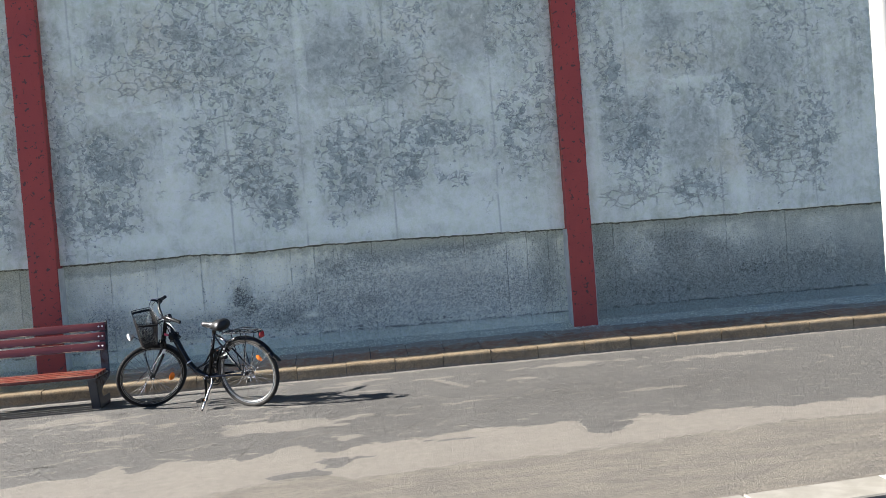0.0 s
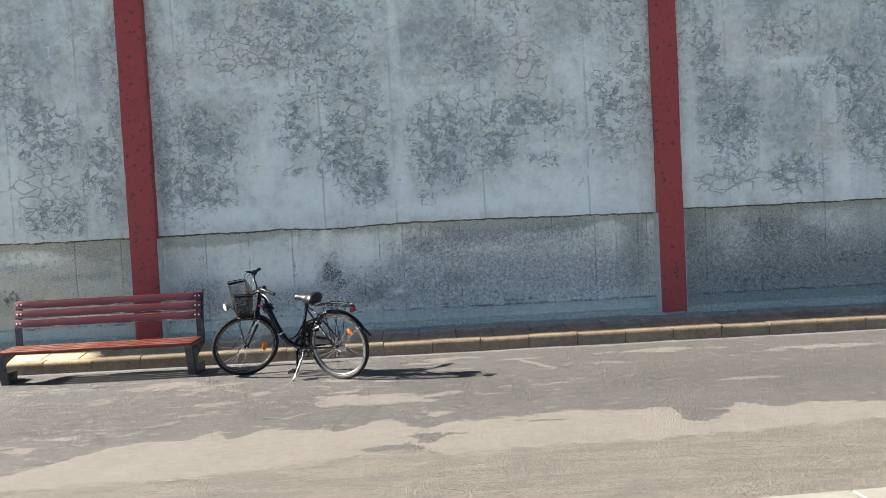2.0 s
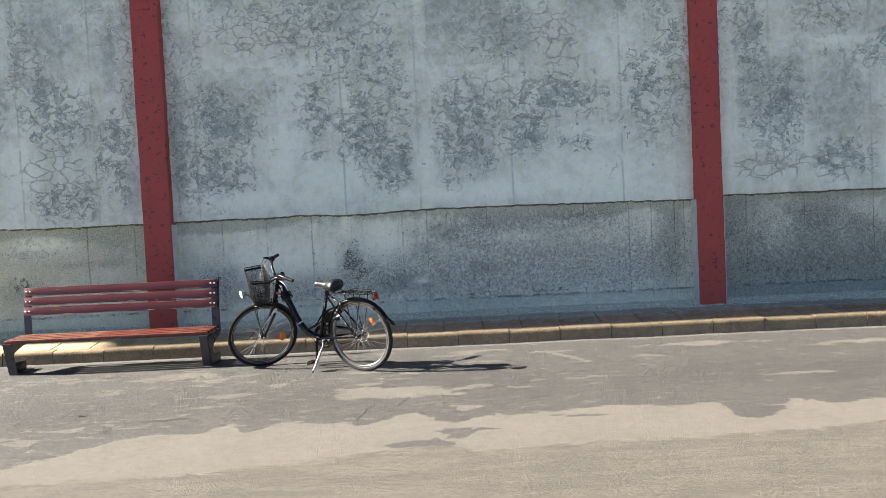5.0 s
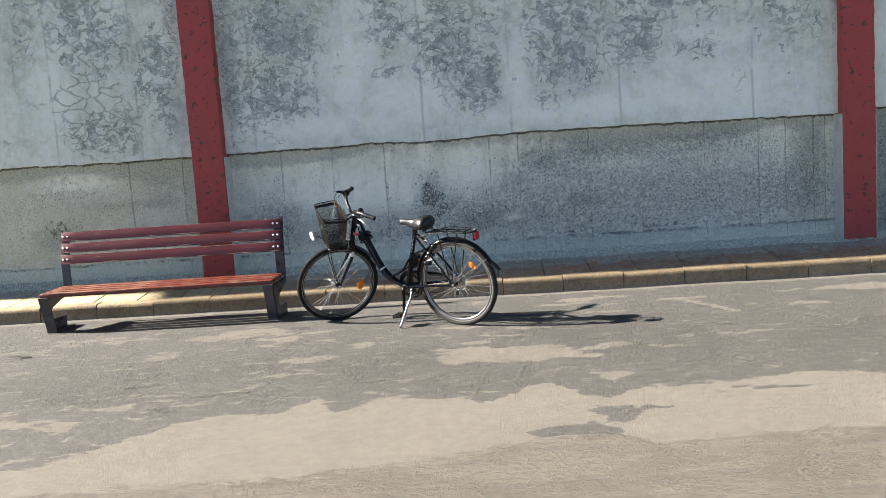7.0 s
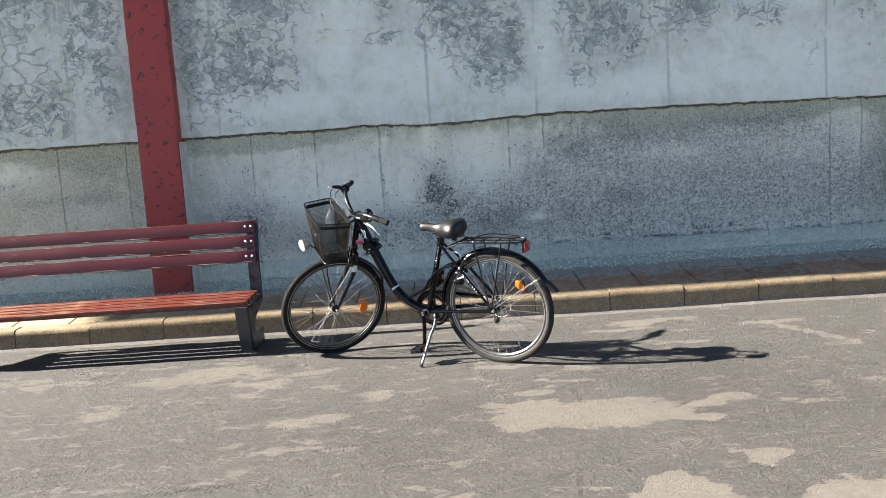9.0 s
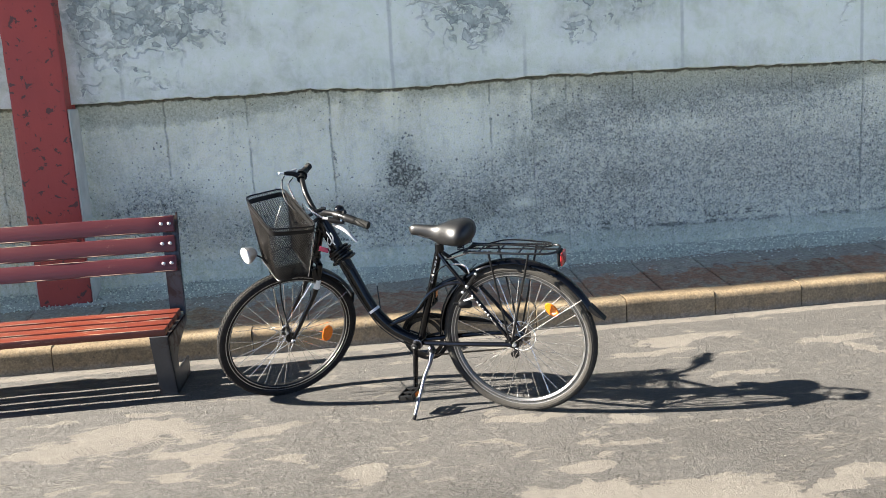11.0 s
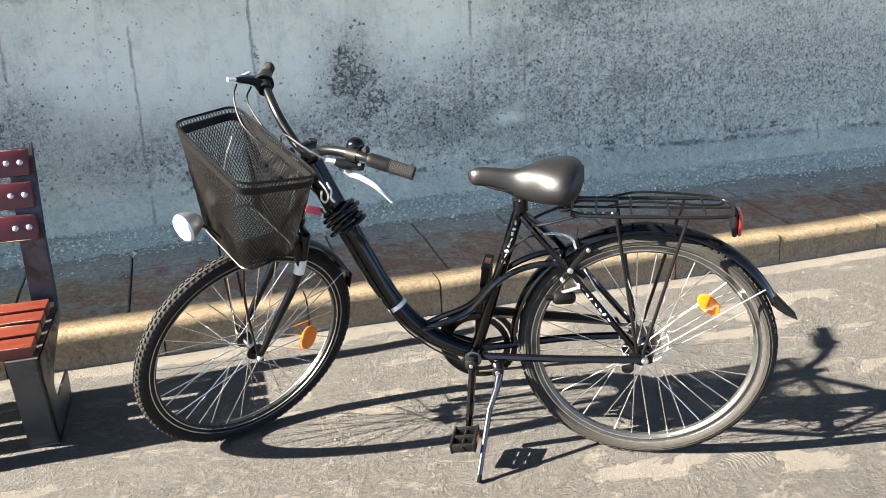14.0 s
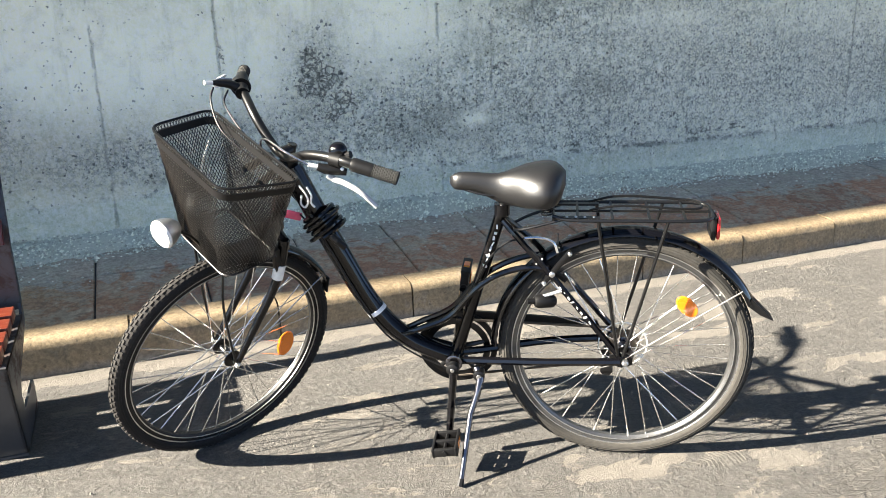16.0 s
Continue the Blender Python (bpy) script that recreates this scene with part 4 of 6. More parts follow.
pit = 0.06 + 0.94 * blobs(X, Z, [(0.6, 0.66, 1.5, 0.36), (1.4, 0.75, 1.2, 0.36), (-1.02, 0.86, 0.16, 0.24), (2.2, 0.7, 0.8, 0.36), (4.5, 0.6, 1.6, 0.4), (-1.6, 0.56, 0.7, 0.12), (-0.55, 0.64, 0.7, 0.22), (-1.1, 0.58, 0.6, 0.16), (-2.6, 0.75, 0.25, 0.3), (0.5, 1.1, 0.6, 0.25), (1.6, 1.15, 0.9, 0.22), (6, 0.6, 1.5, 0.35), (4.2, 1.05, 1.2, 0.25), (-4.8, 1.2, 0.3, 0.1)])
pit = pit * (1 - 0.85 * pale)
moss = blobs(X, Z, [(-1.0, 0.87, 0.13, 0.13), (-0.92, 0.75, 0.09, 0.1), (-1.06, 1.0, 0.05, 0.05)])
moss = np.maximum(moss, 0.6 * blobs(X, Z, [(-0.05, 0.9, 0.1, 0.05), (1.3, 0.45, 0.5, 0.05), (0.4, 0.44, 0.3, 0.03), (-1.7, 0.46, 0.3, 0.04), (-2.75, 0.75, 0.3, 0.06), (-1.45, 1.0, 0.04, 0.3), (-4.9, 0.8, 0.25, 0.12), (4.2, 0.55, 0.9, 0.06), (5.4, 0.75, 0.5, 0.1)]))
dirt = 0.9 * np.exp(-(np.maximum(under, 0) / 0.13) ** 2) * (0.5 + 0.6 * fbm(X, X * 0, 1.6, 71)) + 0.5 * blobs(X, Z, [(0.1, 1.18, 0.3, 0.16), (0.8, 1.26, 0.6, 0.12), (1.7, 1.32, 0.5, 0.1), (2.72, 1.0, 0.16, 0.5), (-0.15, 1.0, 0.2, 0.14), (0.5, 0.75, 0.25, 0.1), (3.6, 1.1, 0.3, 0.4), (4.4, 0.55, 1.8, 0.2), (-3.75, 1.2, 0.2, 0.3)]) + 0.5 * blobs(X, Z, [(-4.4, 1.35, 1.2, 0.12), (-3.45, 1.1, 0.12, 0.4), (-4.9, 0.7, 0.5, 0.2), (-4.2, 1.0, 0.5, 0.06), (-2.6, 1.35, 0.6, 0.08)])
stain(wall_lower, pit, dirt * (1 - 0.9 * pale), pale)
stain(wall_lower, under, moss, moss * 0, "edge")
ramp = lambda v, a, b: np.clip((v - a) / (b - a), 0, 1)
soot = ramp(X, 2.9, 3.4) * (0.55 + 0.25 * fbm(X, Z, 1.3, 73) + 0.35 * ramp(Z, 0.9, 0.4)) + 0.14 * ramp(X, 0.6, 2.6) * (X < 2.9) * (0.5 + 0.5 * ramp(Z, 0.8, 0.45)) + 0.45 * blobs(X, Z, [(2.72, 1.0, 0.2, 0.6), (-2.95, 0.9, 0.12, 0.6), (-0.3, 0.6, 0.5, 0.12)])
warm = ramp(X, -3.0, -3.5) * 0.85 + 0.5 * blobs(X, Z, [(-2.2, 0.55, 0.8, 0.25), (-0.2, 0.55, 0.5, 0.12)])
stain(wall_lower, soot * (1 - 0.7 * pale), warm, warm * 0, "tint")


def pillar(x0, x1):
    """A painted pier: the front and the upper sides red, the cheeks below the ledge left bare."""
    def place(U, V):
        e = np.minimum(U, 1 - U)
        jag = (fbm(V, V * 0 + x0, 6, 81) - 0.5) * 0.012 + (fbm(V, V * 0 + x0, 30, 83, 2) - 0.5) * 0.008
        x = x0 + U * (x1 - x0) + np.where(e < 0.02, jag * np.sign(0.5 - U), 0)
        y = PILLAR_Y + (fbm(U, V, 3, 82) - 0.5) * 0.008 + np.exp(-e * (x1 - x0) / 0.006) * 0.006
        return x, y, V
    vz = np.concatenate([np.arange(0.12, 4.8, 0.04), [7, TOP - 0.05]])
    co, fa, rim = grid_sheet(np.array([0, 0.012, 0.03, 0.1, 0.3, 0.5, 0.7, 0.9, 0.97, 0.988, 1.0]), vz, place)
    vv, ff = closed(co, fa, rim, 10.6)
    p = tagged(mesh_object("pillar", vv, ff, RED), "dark red painted concrete pier, chipped paint", "pillar", "wall piers", "structure")
    for a, b, nm in ((x0 - 0.012, x0 - 0.002, "bare_cheek"), (x1 + 0.002, x1 + 0.012, "bare_cheek")):
        bm = bmesh.new()
        box(bm, (a, PILLAR_Y + 0.012, 0.12), (b, 10.6, 1.42), 0.002, 1)
        part(nm, bm, BARE, p, "unpainted concrete edge", smooth=False)
    return p


for a, b in ((-3.375, -3.055), (2.988, 3.290), (-9.6, -9.28), (9.25, 9.57)):
    pillar(a, b)

# ---- the near edge of the road ----
verge = thing("near_kerb", Matrix(), "flush cream concrete edging slabs on the near roadside", "kerb", kind="structure")
bm = bmesh.new()
box(bm, (0.004, -0.27, -0.08), (0.976, 0.0, 0.02), 0.008, 1)
edge0 = part("edging_slab", bm, SLAB, verge, smooth=False)
for i in range(-9, 8):
    ob = edge0 if i == -9 else new("edging_slab", edge0.data)
    ob.parent = verge
    x = 2.34 + i * 0.98
    ob.location = (x, 4.36 + (x - 2.3) * 0.07 * (1 if x > 0 else 0.4), rng.uniform(-0.002, 0.002))
    ob.rotation_euler = (0, 0, 0.07 if x > 0 else 0.028)

bm = bmesh.new()
box(bm, (-60, -16, -0.08), (60, 3.9, 0.012))
near_walk = part("near_pavement", bm, WALK, None, smooth=False)
tagged(near_walk, "grey concrete pavement on the near roadside", "pavement", kind="structure")

# a plain post that carries no lamp; its top is unseen
post = thing("edge_post", pose(3.258, 4.3, 0.0), "cream-painted steel post at the road edge", "post")
bm = bmesh.new()
lathe(bm, [(0.0, 0.0), (0.075, 0.0), (0.075, 0.02), (0.058, 0.03), (0.055, 0.06), (0.055, 4.6), (0.05, 4.62), (0.0, 4.62)], 32, axis="z")
part("pole", bm, POST, post)
bm = bmesh.new()
box(bm, (-0.11, -0.11, 0.0), (0.11, 0.11, 0.024), 0.004, 1)
part("base_plate", bm, POST, post)

# ---- the bench ----
def slat_wood():
    k = Kit("varnished_red_wood", 0.35, 0.0, False)
    n = k.noise(1.0, 5, 0.65, 0.4, k.mapped((3.0, 60.0, 60.0)))
    wear = k.noise(1.0, 6, 0.75, 0.6, k.mapped((5.0, 40.0, 40.0)))
    base = k.mix(n, (0.062, 0.006, 0.009), (0.124, 0.015, 0.015))
    base = k.mix(k.calc("MULTIPLY", k.rand(), 0.3), base, (0.124, 0.024, 0.018))
    base = k.mix(k.step(wear, 0.645, 0.70), base, (0.304, 0.147, 0.105))
    return k.done(base, k.calc("MULTIPLY_ADD", wear, 0.35, 0.2), n, 0.25, 0.002)


def seat_wood():
    k = Kit("worn_red_seat_wood", 0.4, 0.0, False)
    n = k.noise(1.0, 5, 0.65, 0.4, k.mapped((3.0, 60.0, 60.0)))
    wear = k.noise(1.0, 6, 0.75, 0.6, k.mapped((4.0, 34.0, 34.0)))
    base = k.mix(n, (0.072, 0.010, 0.004), (0.154, 0.027, 0.011))
    base = k.mix(k.step(wear, 0.54, 0.62), base, (0.280, 0.148, 0.083))
    return k.done(base, k.calc("MULTIPLY_ADD", wear, 0.35, 0.25), n, 0.3, 0.002)


def old_steel():
    k = Kit("grey_rusty_steel", 0.55, 0.6, False)
    n = k.noise(9, 5, 0.65, 0.4)
    base = k.mix(n, (0.0526, 0.0540, 0.0605), (0.0994, 0.1015, 0.1073))
    rust = k.step(k.noise(7, 6, 0.7, 0.5), 0.5, 0.62)
    base = k.mix(k.calc("MULTIPLY", rust, 0.6), base, (0.0684, 0.0338, 0.0180))
    return k.done(base, k.calc("MULTIPLY_ADD", rust, 0.3, 0.45), k.noise(120, 3), 0.2, 0.001)


RAW_WOOD = plain("bare_worn_wood", (0.1663, 0.1037, 0.0662), (0.2412, 0.1750, 0.1246), 30, 0.7, 0.3, False)
WOOD, SEAT_WOOD, STEEL = slat_wood(), seat_wood(), old_steel()
BOLT = plain("zinc_bolt", (0.5, 0.5, 0.5), (0.62, 0.62, 0.62), 40, 0.35, 0.05, False, 0.9)
BX0, BX1 = -4.318, -2.286


def bench():
    b = thing("bench", pose(BX0, 8.9, 0.0), "park bench with red-brown slats on bent grey steel frames", "bench")
    L = BX1 - BX0
    # side frames: foot, leaning leg, seat bearer and back in one bent piece, with an end flange
    body = [(0.005, 0.0), (-0.088, 0.318), (0.362, 0.318), (0.378, 0.36), (0.372, 0.54), (0.442, 0.85), (0.466, 0.848), (0.408, 0.54), (0.412, 0.36), (0.40, 0.29), (0.375, 0.27), (0.13, 0.205), (0.078, 0.16), (0.096, 0.105), (0.335, 0.098), (0.345, 0.088), (0.340, 0.0)]
    for x0, sgn in ((L, -1), (0.0, 1)):
        bm = bmesh.new()
        slab(bm, body, x0, x0 + sgn * 0.008)
        fr = part("side_frame", bm, STEEL, b, smooth=False)
        bm = bmesh.new()
        strip = [(0.005, 0.0), (-0.088, 0.318), (-0.076, 0.322), (0.017, 0.004)]
        slab(bm, strip, x0, x0 + sgn * 0.085)
        part("leg_front", bm, STEEL, fr, smooth=False)
        bm = bmesh.new()
        slab(bm, [(0.0, 0.0), (0.335, 0.0), (0.335, 0.008), (0.0, 0.008)], x0, x0 + sgn * 0.085)
        part("foot_plate", bm, STEEL, fr, smooth=False)
        bm = bmesh.new()
        slab(bm, [(-0.085, 0.306), (0.36, 0.306), (0.36, 0.316), (-0.085, 0.316)], x0, x0 + sgn * 0.085)
        part("seat_bearer", bm, STEEL, fr, smooth=False)
        bm = bmesh.new()
        slab(bm, [(0.374, 0.33), (0.372, 0.545), (0.438, 0.835), (0.448, 0.833), (0.382, 0.543), (0.384, 0.33)], x0, x0 + sgn * 0.075)
        part("back_bearer", bm, STEEL, fr, smooth=False)
    rg = random.Random(2)

    def plank(name, mat, m, w, th):
        bm = bmesh.new()
        box(bm, (0.012, -w / 2, -th / 2), (L - 0.012, w / 2, th / 2), 0.005, 2)
        bmesh.ops.subdivide_edges(bm, edges=[e for e in bm.edges if abs(e.verts[0].co.x - e.verts[1].co.x) > 0.5], cuts=14)
        for v in bm.verts:
            v.co.z += 0.0018 * noise.noise(Vector((v.co.x * 2.1, v.co.y * 9, w * 7 + m.translation.z * 5)))
            v.co.y += 0.0015 * noise.noise(Vector((v.co.x * 1.7, 3.0, m.translation.y * 9)))
        ob = part(name, bm, mat, b, sharp=30)
        ob.matrix_local = m
        # bare wood along the worn edges, in broken runs
        for y, z in ((-w / 2, th / 2), (w / 2, th / 2)):
            bm = bmesh.new()
            x = 0.03
            while x < L - 0.1:
                run = rg.uniform(0.04, 0.34)
                e = min(x + run, L - 0.03)
                s = math.copysign(1, y)
                tube(bm, [(x, y - s * 0.0032, z - 0.0016), ((x + e) / 2, y - s * 0.0026, z - 0.0016), (e, y - s * 0.0032, z - 0.0016)], [0.0008, rg.uniform(0.002, 0.0032), 0.0008], 6)
                x = e + rg.uniform(0.01, 0.25)
            tagged(part("worn_edge", bm, RAW_WOOD, ob), "bare worn wood edge", kind="stuff")
        return ob

    for i in range(4):
        plank("seat_slat", SEAT_WOOD, pose(0, -0.037 + i * 0.106, 0.337 + 0.002 * i, 0), 0.085, 0.034)
    ang = math.degrees(math.atan2(0.305, 0.07))
    for i in range(3):
        z = 0.592 + i * 0.1005
        y = 0.3715 + (z - 0.545) * 0.23 - 0.017
        s = plank("back_slat", WOOD, pose(0, y, z, ang), 0.084, 0.03)
        for xx in (0.035, 0.075, L - 0.035, L - 0.075):
            bm = bmesh.new()
            lathe(bm, [(0.0, 0.0), (0.0095, 0.0), (0.009, 0.003), (0.006, 0.0055), (0.0, 0.0065)], 12, (xx, 0.0, 0.015), "z")
            part("bolt", bm, BOLT, s, "zinc bolt")
    return b


bench()

# ---- the bicycle ----
def coat(name, color, rough, spec=0.5, clear=0.0, metal=0.0, grain=60, bump=0.03, var=0.25):
    k = Kit(name, rough, metal, False)
    n = k.noise(grain, 4, 0.6)
    dust = k.noise(7, 5, 0.65, 0.3)
    dark = tuple(c * (1 - var) for c in color)
    light = tuple(min(1, c * (1 + var)) for c in color)
    base = k.mix(n, dark, light)
    k.b.inputs["Specular IOR Level"].default_value = spec
    k.b.inputs["Coat Weight"].default_value = clear
    k.b.inputs["Coat Roughness"].default_value = 0.08
    return k.done(base, k.calc("MULTIPLY_ADD", dust, 0.10, rough - 0.03), n, bump, 0.001)


GLOSS = coat("black_enamel", (0.0022, 0.0022, 0.0028), 0.09, spec=0.28, clear=0.08)
SATIN = coat("black_satin_steel", (0.0035, 0.0035, 0.0037), 0.30, spec=0.32)
PLASTIC = coat("black_plastic", (0.0045, 0.0045, 0.0048), 0.45, spec=0.22)
RUBBER = coat("tyre_rubber", (0.0083, 0.0075, 0.0075), 0.75, spec=0.25, grain=90, bump=0.2, var=0.4)
DUSTY = coat("dusty_tyre_rubber", (0.0345, 0.0323, 0.0285), 0.85, spec=0.2, grain=120, bump=0.2, var=0.5)
GRIP = coat("grey_grip_rubber", (0.0195, 0.0195, 0.0180), 0.7, spec=0.25, grain=200, bump=0.3, var=0.4)
POLISHED = coat("polished_dark_alloy", (0.13, 0.13, 0.145), 0.25, metal=1.0)
ALLOY = coat("brushed_alloy", (0.55, 0.55, 0.55), 0.35, metal=1.0)
BLACK_RIM = coat("black_rim_paint", (0.006, 0.006, 0.006), 0.45, spec=0.25)
TREAD = coat("dusty_tread_rubber", (0.0285, 0.0263, 0.0240), 0.85, spec=0.2, grain=70, bump=0.2, var=0.5)
RIM = coat("dull_alloy_rim", (0.13, 0.13, 0.128), 0.38, metal=0.9)
BRIGHT = coat("bright_spoke_steel", (0.72, 0.72, 0.71), 0.22, metal=1.0)
CHAIN = coat("oily_chain_steel", (0.10, 0.085, 0.07), 0.45, metal=0.8)
WIRE = coat("dull_black_wire", (0.010, 0.009, 0.008), 0.34, metal=0.45)
VINYL = coat("black_saddle_vinyl", (0.0045, 0.0045, 0.005), 0.40, spec=0.42, grain=170, bump=0.35)
AMBER = coat("amber_reflector", (0.66, 0.15, 0.004), 0.25, clear=0.5, grain=200, bump=0.5)
RED_LENS = coat("red_reflector", (0.32, 0.008, 0.012), 0.2, clear=0.6, grain=160, bump=0.4)
PINK = coat("pink_tag", (0.55, 0.07, 0.14), 0.45, grain=90)
WHITE = coat("white_plastic", (0.66, 0.66, 0.64), 0.35)
LEVER = coat("silver_lever", (0.42, 0.42, 0.42), 0.3, spec=0.6, metal=0.25)
SILVER_PAINT = coat("pale_decal", (0.62, 0.62, 0.62), 0.4)

HEAD, LEAN_B = radians(152.0), radians(6.6)
fwd = Vector((math.cos(HEAD), math.sin(HEAD), 0))
lat = Vector((-math.sin(HEAD), math.cos(HEAD), 0))
upv = math.cos(LEAN_B) * Vector((0, 0, 1)) + math.sin(LEAN_B) * lat
lft = upv.cross(fwd)
BIKE_M = Matrix(((fwd.x, lft.x, upv.x, -0.69), (fwd.y, lft.y, upv.y, 8.249), (fwd.z, lft.z, upv.z, 0.0), (0, 0, 0, 1)))
R = 0.335
RH = Vector((0, 0, R))
TH = radians(18.23)
AX = Vector((-math.sin(TH), 0, math.cos(TH)))
P0 = Vector((1.047, 0, 0.335))
STEER = Matrix.Translation(P0) @ Matrix.Rotation(radians(50.4), 4, AX) @ Matrix.Translation(-P0)
FH = P0 + 0.076 * Vector((math.cos(TH), 0, math.sin(TH))) - 0.028 * AX


def axis_at(z):
    return P0 + AX * ((z - P0.z) / AX.z)


def wheel(bike, c, m, tyre_mat, label, cog):
    """A spoked wheel on the y axis at c, with m applied to all its parts."""
    def fin(bm):
        bm.transform(m @ Matrix.Translation(c))
        return bm
    bm = bmesh.new()
    box_r, t = R - 0.0215, 0.0215
    prof = [(box_r + t * math.cos(a) * (1.0 if math.cos(a) > 0 else 0.75), t * math.sin(a)) for a in (2 * math.pi * k / 14 for k in range(14))]
    lathe(bm, prof, 96, closed=True)
    w = part("wheel", fin(bm), tyre_mat, bike, label)
    bm = bmesh.new()
    for k in range(104):
        a = 2 * math.pi * k / 104
        for row, off in ((-0.0125, 0.0), (-0.0045, 0.5), (0.0045, 0.0), (0.0125, 0.5)):
            aa = a + off * 2 * math.pi / 104
            h = math.sqrt(max(0, 1 - (row / t) ** 2)) * t
            d = Vector((math.cos(aa), 0, math.sin(aa)))
            tn = Vector((-math.sin(aa), 0, math.cos(aa)))
            o = d * (box_r + h) + Vector((0, row, 0))
            nrm = (d * h + Vector((0, row, 0))).normalized()
            sd = tn.cross(nrm)
            vs = [bm.verts.new(o + nrm * zz + tn * xx * 0.0062 + sd * yy * 0.0028) for zz in (-0.001, 0.0026) for xx, yy in ((-1, -1), (1, -1), (1, 1), (-1, 1))]
            bm.faces.new(vs[4:])
            for i in range(4):
                bm.faces.new((vs[i], vs[(i + 1) % 4], vs[4 + (i + 1) % 4], vs[4 + i]))
    part("tread", fin(bm), DUSTY if cog else TREAD, w, "dusty tread blocks", smooth=False)
    bm = bmesh.new()
    for sy in (1, -1):
        for rr, yy in ((R - 0.0135, 0.0200), (R - 0.0195, 0.0216), (R - 0.027, 0.0198)):
            tube(bm, [Vector((rr * math.cos(2 * math.pi * i / 72), yy * sy, rr * math.sin(2 * math.pi * i / 72))) for i in range(72)], 0.0009, 4, True)
    part("sidewall_rib", fin(bm), tyre_mat, w)
    bm = bmesh.new()
    ro, ri = R - 0.036, R - 0.056
    lathe(bm, [(ro, -0.011), (ro + 0.003, -0.0125), (ro + 0.003, -0.0105), (ro - 0.002, 0.0), (ro + 0.003, 0.0105), (ro + 0.003, 0.0125), (ro, 0.011), (ri + 0.006, 0.0115), (ri, 0.006), (ri, -0.006), (ri + 0.006, -0.0115)], 96, closed=True)
    part("rim", fin(bm), RIM if cog else BLACK_RIM, w, "dull alloy rim" if cog else "black rim with bright edges")
    for rr, hh in ((ro + 0.0015, 0.0017), (ri + 0.0075, 0.0012)):
        for sy in (1, -1):
            bm = bmesh.new()
            lathe(bm, [(rr - hh, 0.0112 * sy), (rr + hh, 0.0116 * sy), (rr + hh, 0.0136 * sy), (rr - hh, 0.0132 * sy)], 96, closed=True)
            part("rim_edge", fin(bm), ALLOY, w, "bright machined rim edge")
    bm = bmesh.new()
    lathe(bm, [(0, -0.075), (0.0045, -0.075), (0.0045, -0.058), (0.009, -0.057), (0.009, -0.05), (0.006, -0.049), (0.006, -0.034), (0.026, -0.033), (0.026, -0.030), (0.013, -0.026), (0.0115, 0.0), (0.013, 0.026), (0.026, 0.030), (0.026, 0.033), (0.006, 0.034), (0.006, 0.049), (0.009, 0.05), (0.009, 0.057), (0.0045, 0.058), (0.0045, 0.075), (0, 0.075)], 20)
    part("hub", fin(bm), POLISHED if cog else SATIN, w, "dull alloy hub" if cog else "dark hub")
    # 36 crossed spokes on one mesh
    shared = None
    for k in range(36):
        sgn = 1 if k % 2 else -1
        lead = 1 if (k // 2) % 2 else -1
        a = 2 * math.pi * (k + 0.5) / 36
        ah = a + lead * radians(62)
        p = Vector((0.0245 * math.cos(ah), sgn * 0.0315, 0.0245 * math.sin(ah)))
        q = Vector(((ri + 0.002) * math.cos(a), sgn * 0.002, (ri + 0.002) * math.sin(a)))
        if shared is None:
            bm = bmesh.new()
            tube(bm, [(0, 0, 0), (0, 0, 1)], [0.00155, 0.00155], 6)
            sp = part("spoke", bm, BRIGHT, w)
            shared = sp.data
        else:
            sp = new("spoke", shared)
            sp.parent = w
        L = (q - p).length
        sp.matrix_local = m @ Matrix.Translation(c) @ Matrix.Translation(p) @ (q - p).to_track_quat("Z", "Y").to_matrix().to_4x4() @ Matrix.Diagonal((1, 1, L, 1))
    return w


def fender(bike, c, m, a0, a1, label):
    bm = bmesh.new()
    n = 40
    rows = []
    for i in range(n + 1):
        a = radians(a0 + (a1 - a0) * i / n)
        d = Vector((math.cos(a), 0, math.sin(a)))
        row = []
        for s, thick in ((1, 0), (-1, 1)):
            for j in (range(9) if s > 0 else range(8, -1, -1)):
                u = -1 + j / 4
                rr = R + 0.024 - 0.016 * abs(u) ** 2.4 - (0.0018 if thick else 0)
                row.append(bm.verts.new(c + d * rr + Vector((0, u * 0.029, 0))))
        rows.append(row)
    k = len(rows[0])
    for i in range(n):
        for j in range(k):
            bm.faces.new((rows[i][j], rows[i][(j + 1) % k], rows[i + 1][(j + 1) % k], rows[i + 1][j]))
    bm.faces.new(rows[0])
    bm.faces.new(rows[-1])
    bm.transform(m)
    return part("mudguard", bm, GLOSS, bike, label, sharp=50)


def rod(name, pts, r, mat, parent, m=None, label="", seg=8, smooth_line=0, flat=1.0):
    bm = bmesh.new()
    tube(bm, spline(pts, smooth_line) if smooth_line else pts, r, seg, flat=flat)
    if m is not None:
        bm.transform(m)
    return part(name, bm, mat, parent, label)


def blob(name, lo, hi, bevel, mat, parent, m=None, label="", seg=2):
    bm = bmesh.new()
    box(bm, lo, hi, bevel, seg)
    if m is not None:
        bm.transform(m)
    return part(name, bm, mat, parent, label)


def turned(name, prof, at, axis, mat, parent, m=None, label="", seg=20):
    bm = bmesh.new()
    lathe(bm, prof, seg, at, axis)
    if m is not None:
        bm.transform(m)
    return part(name, bm, mat, parent, label)


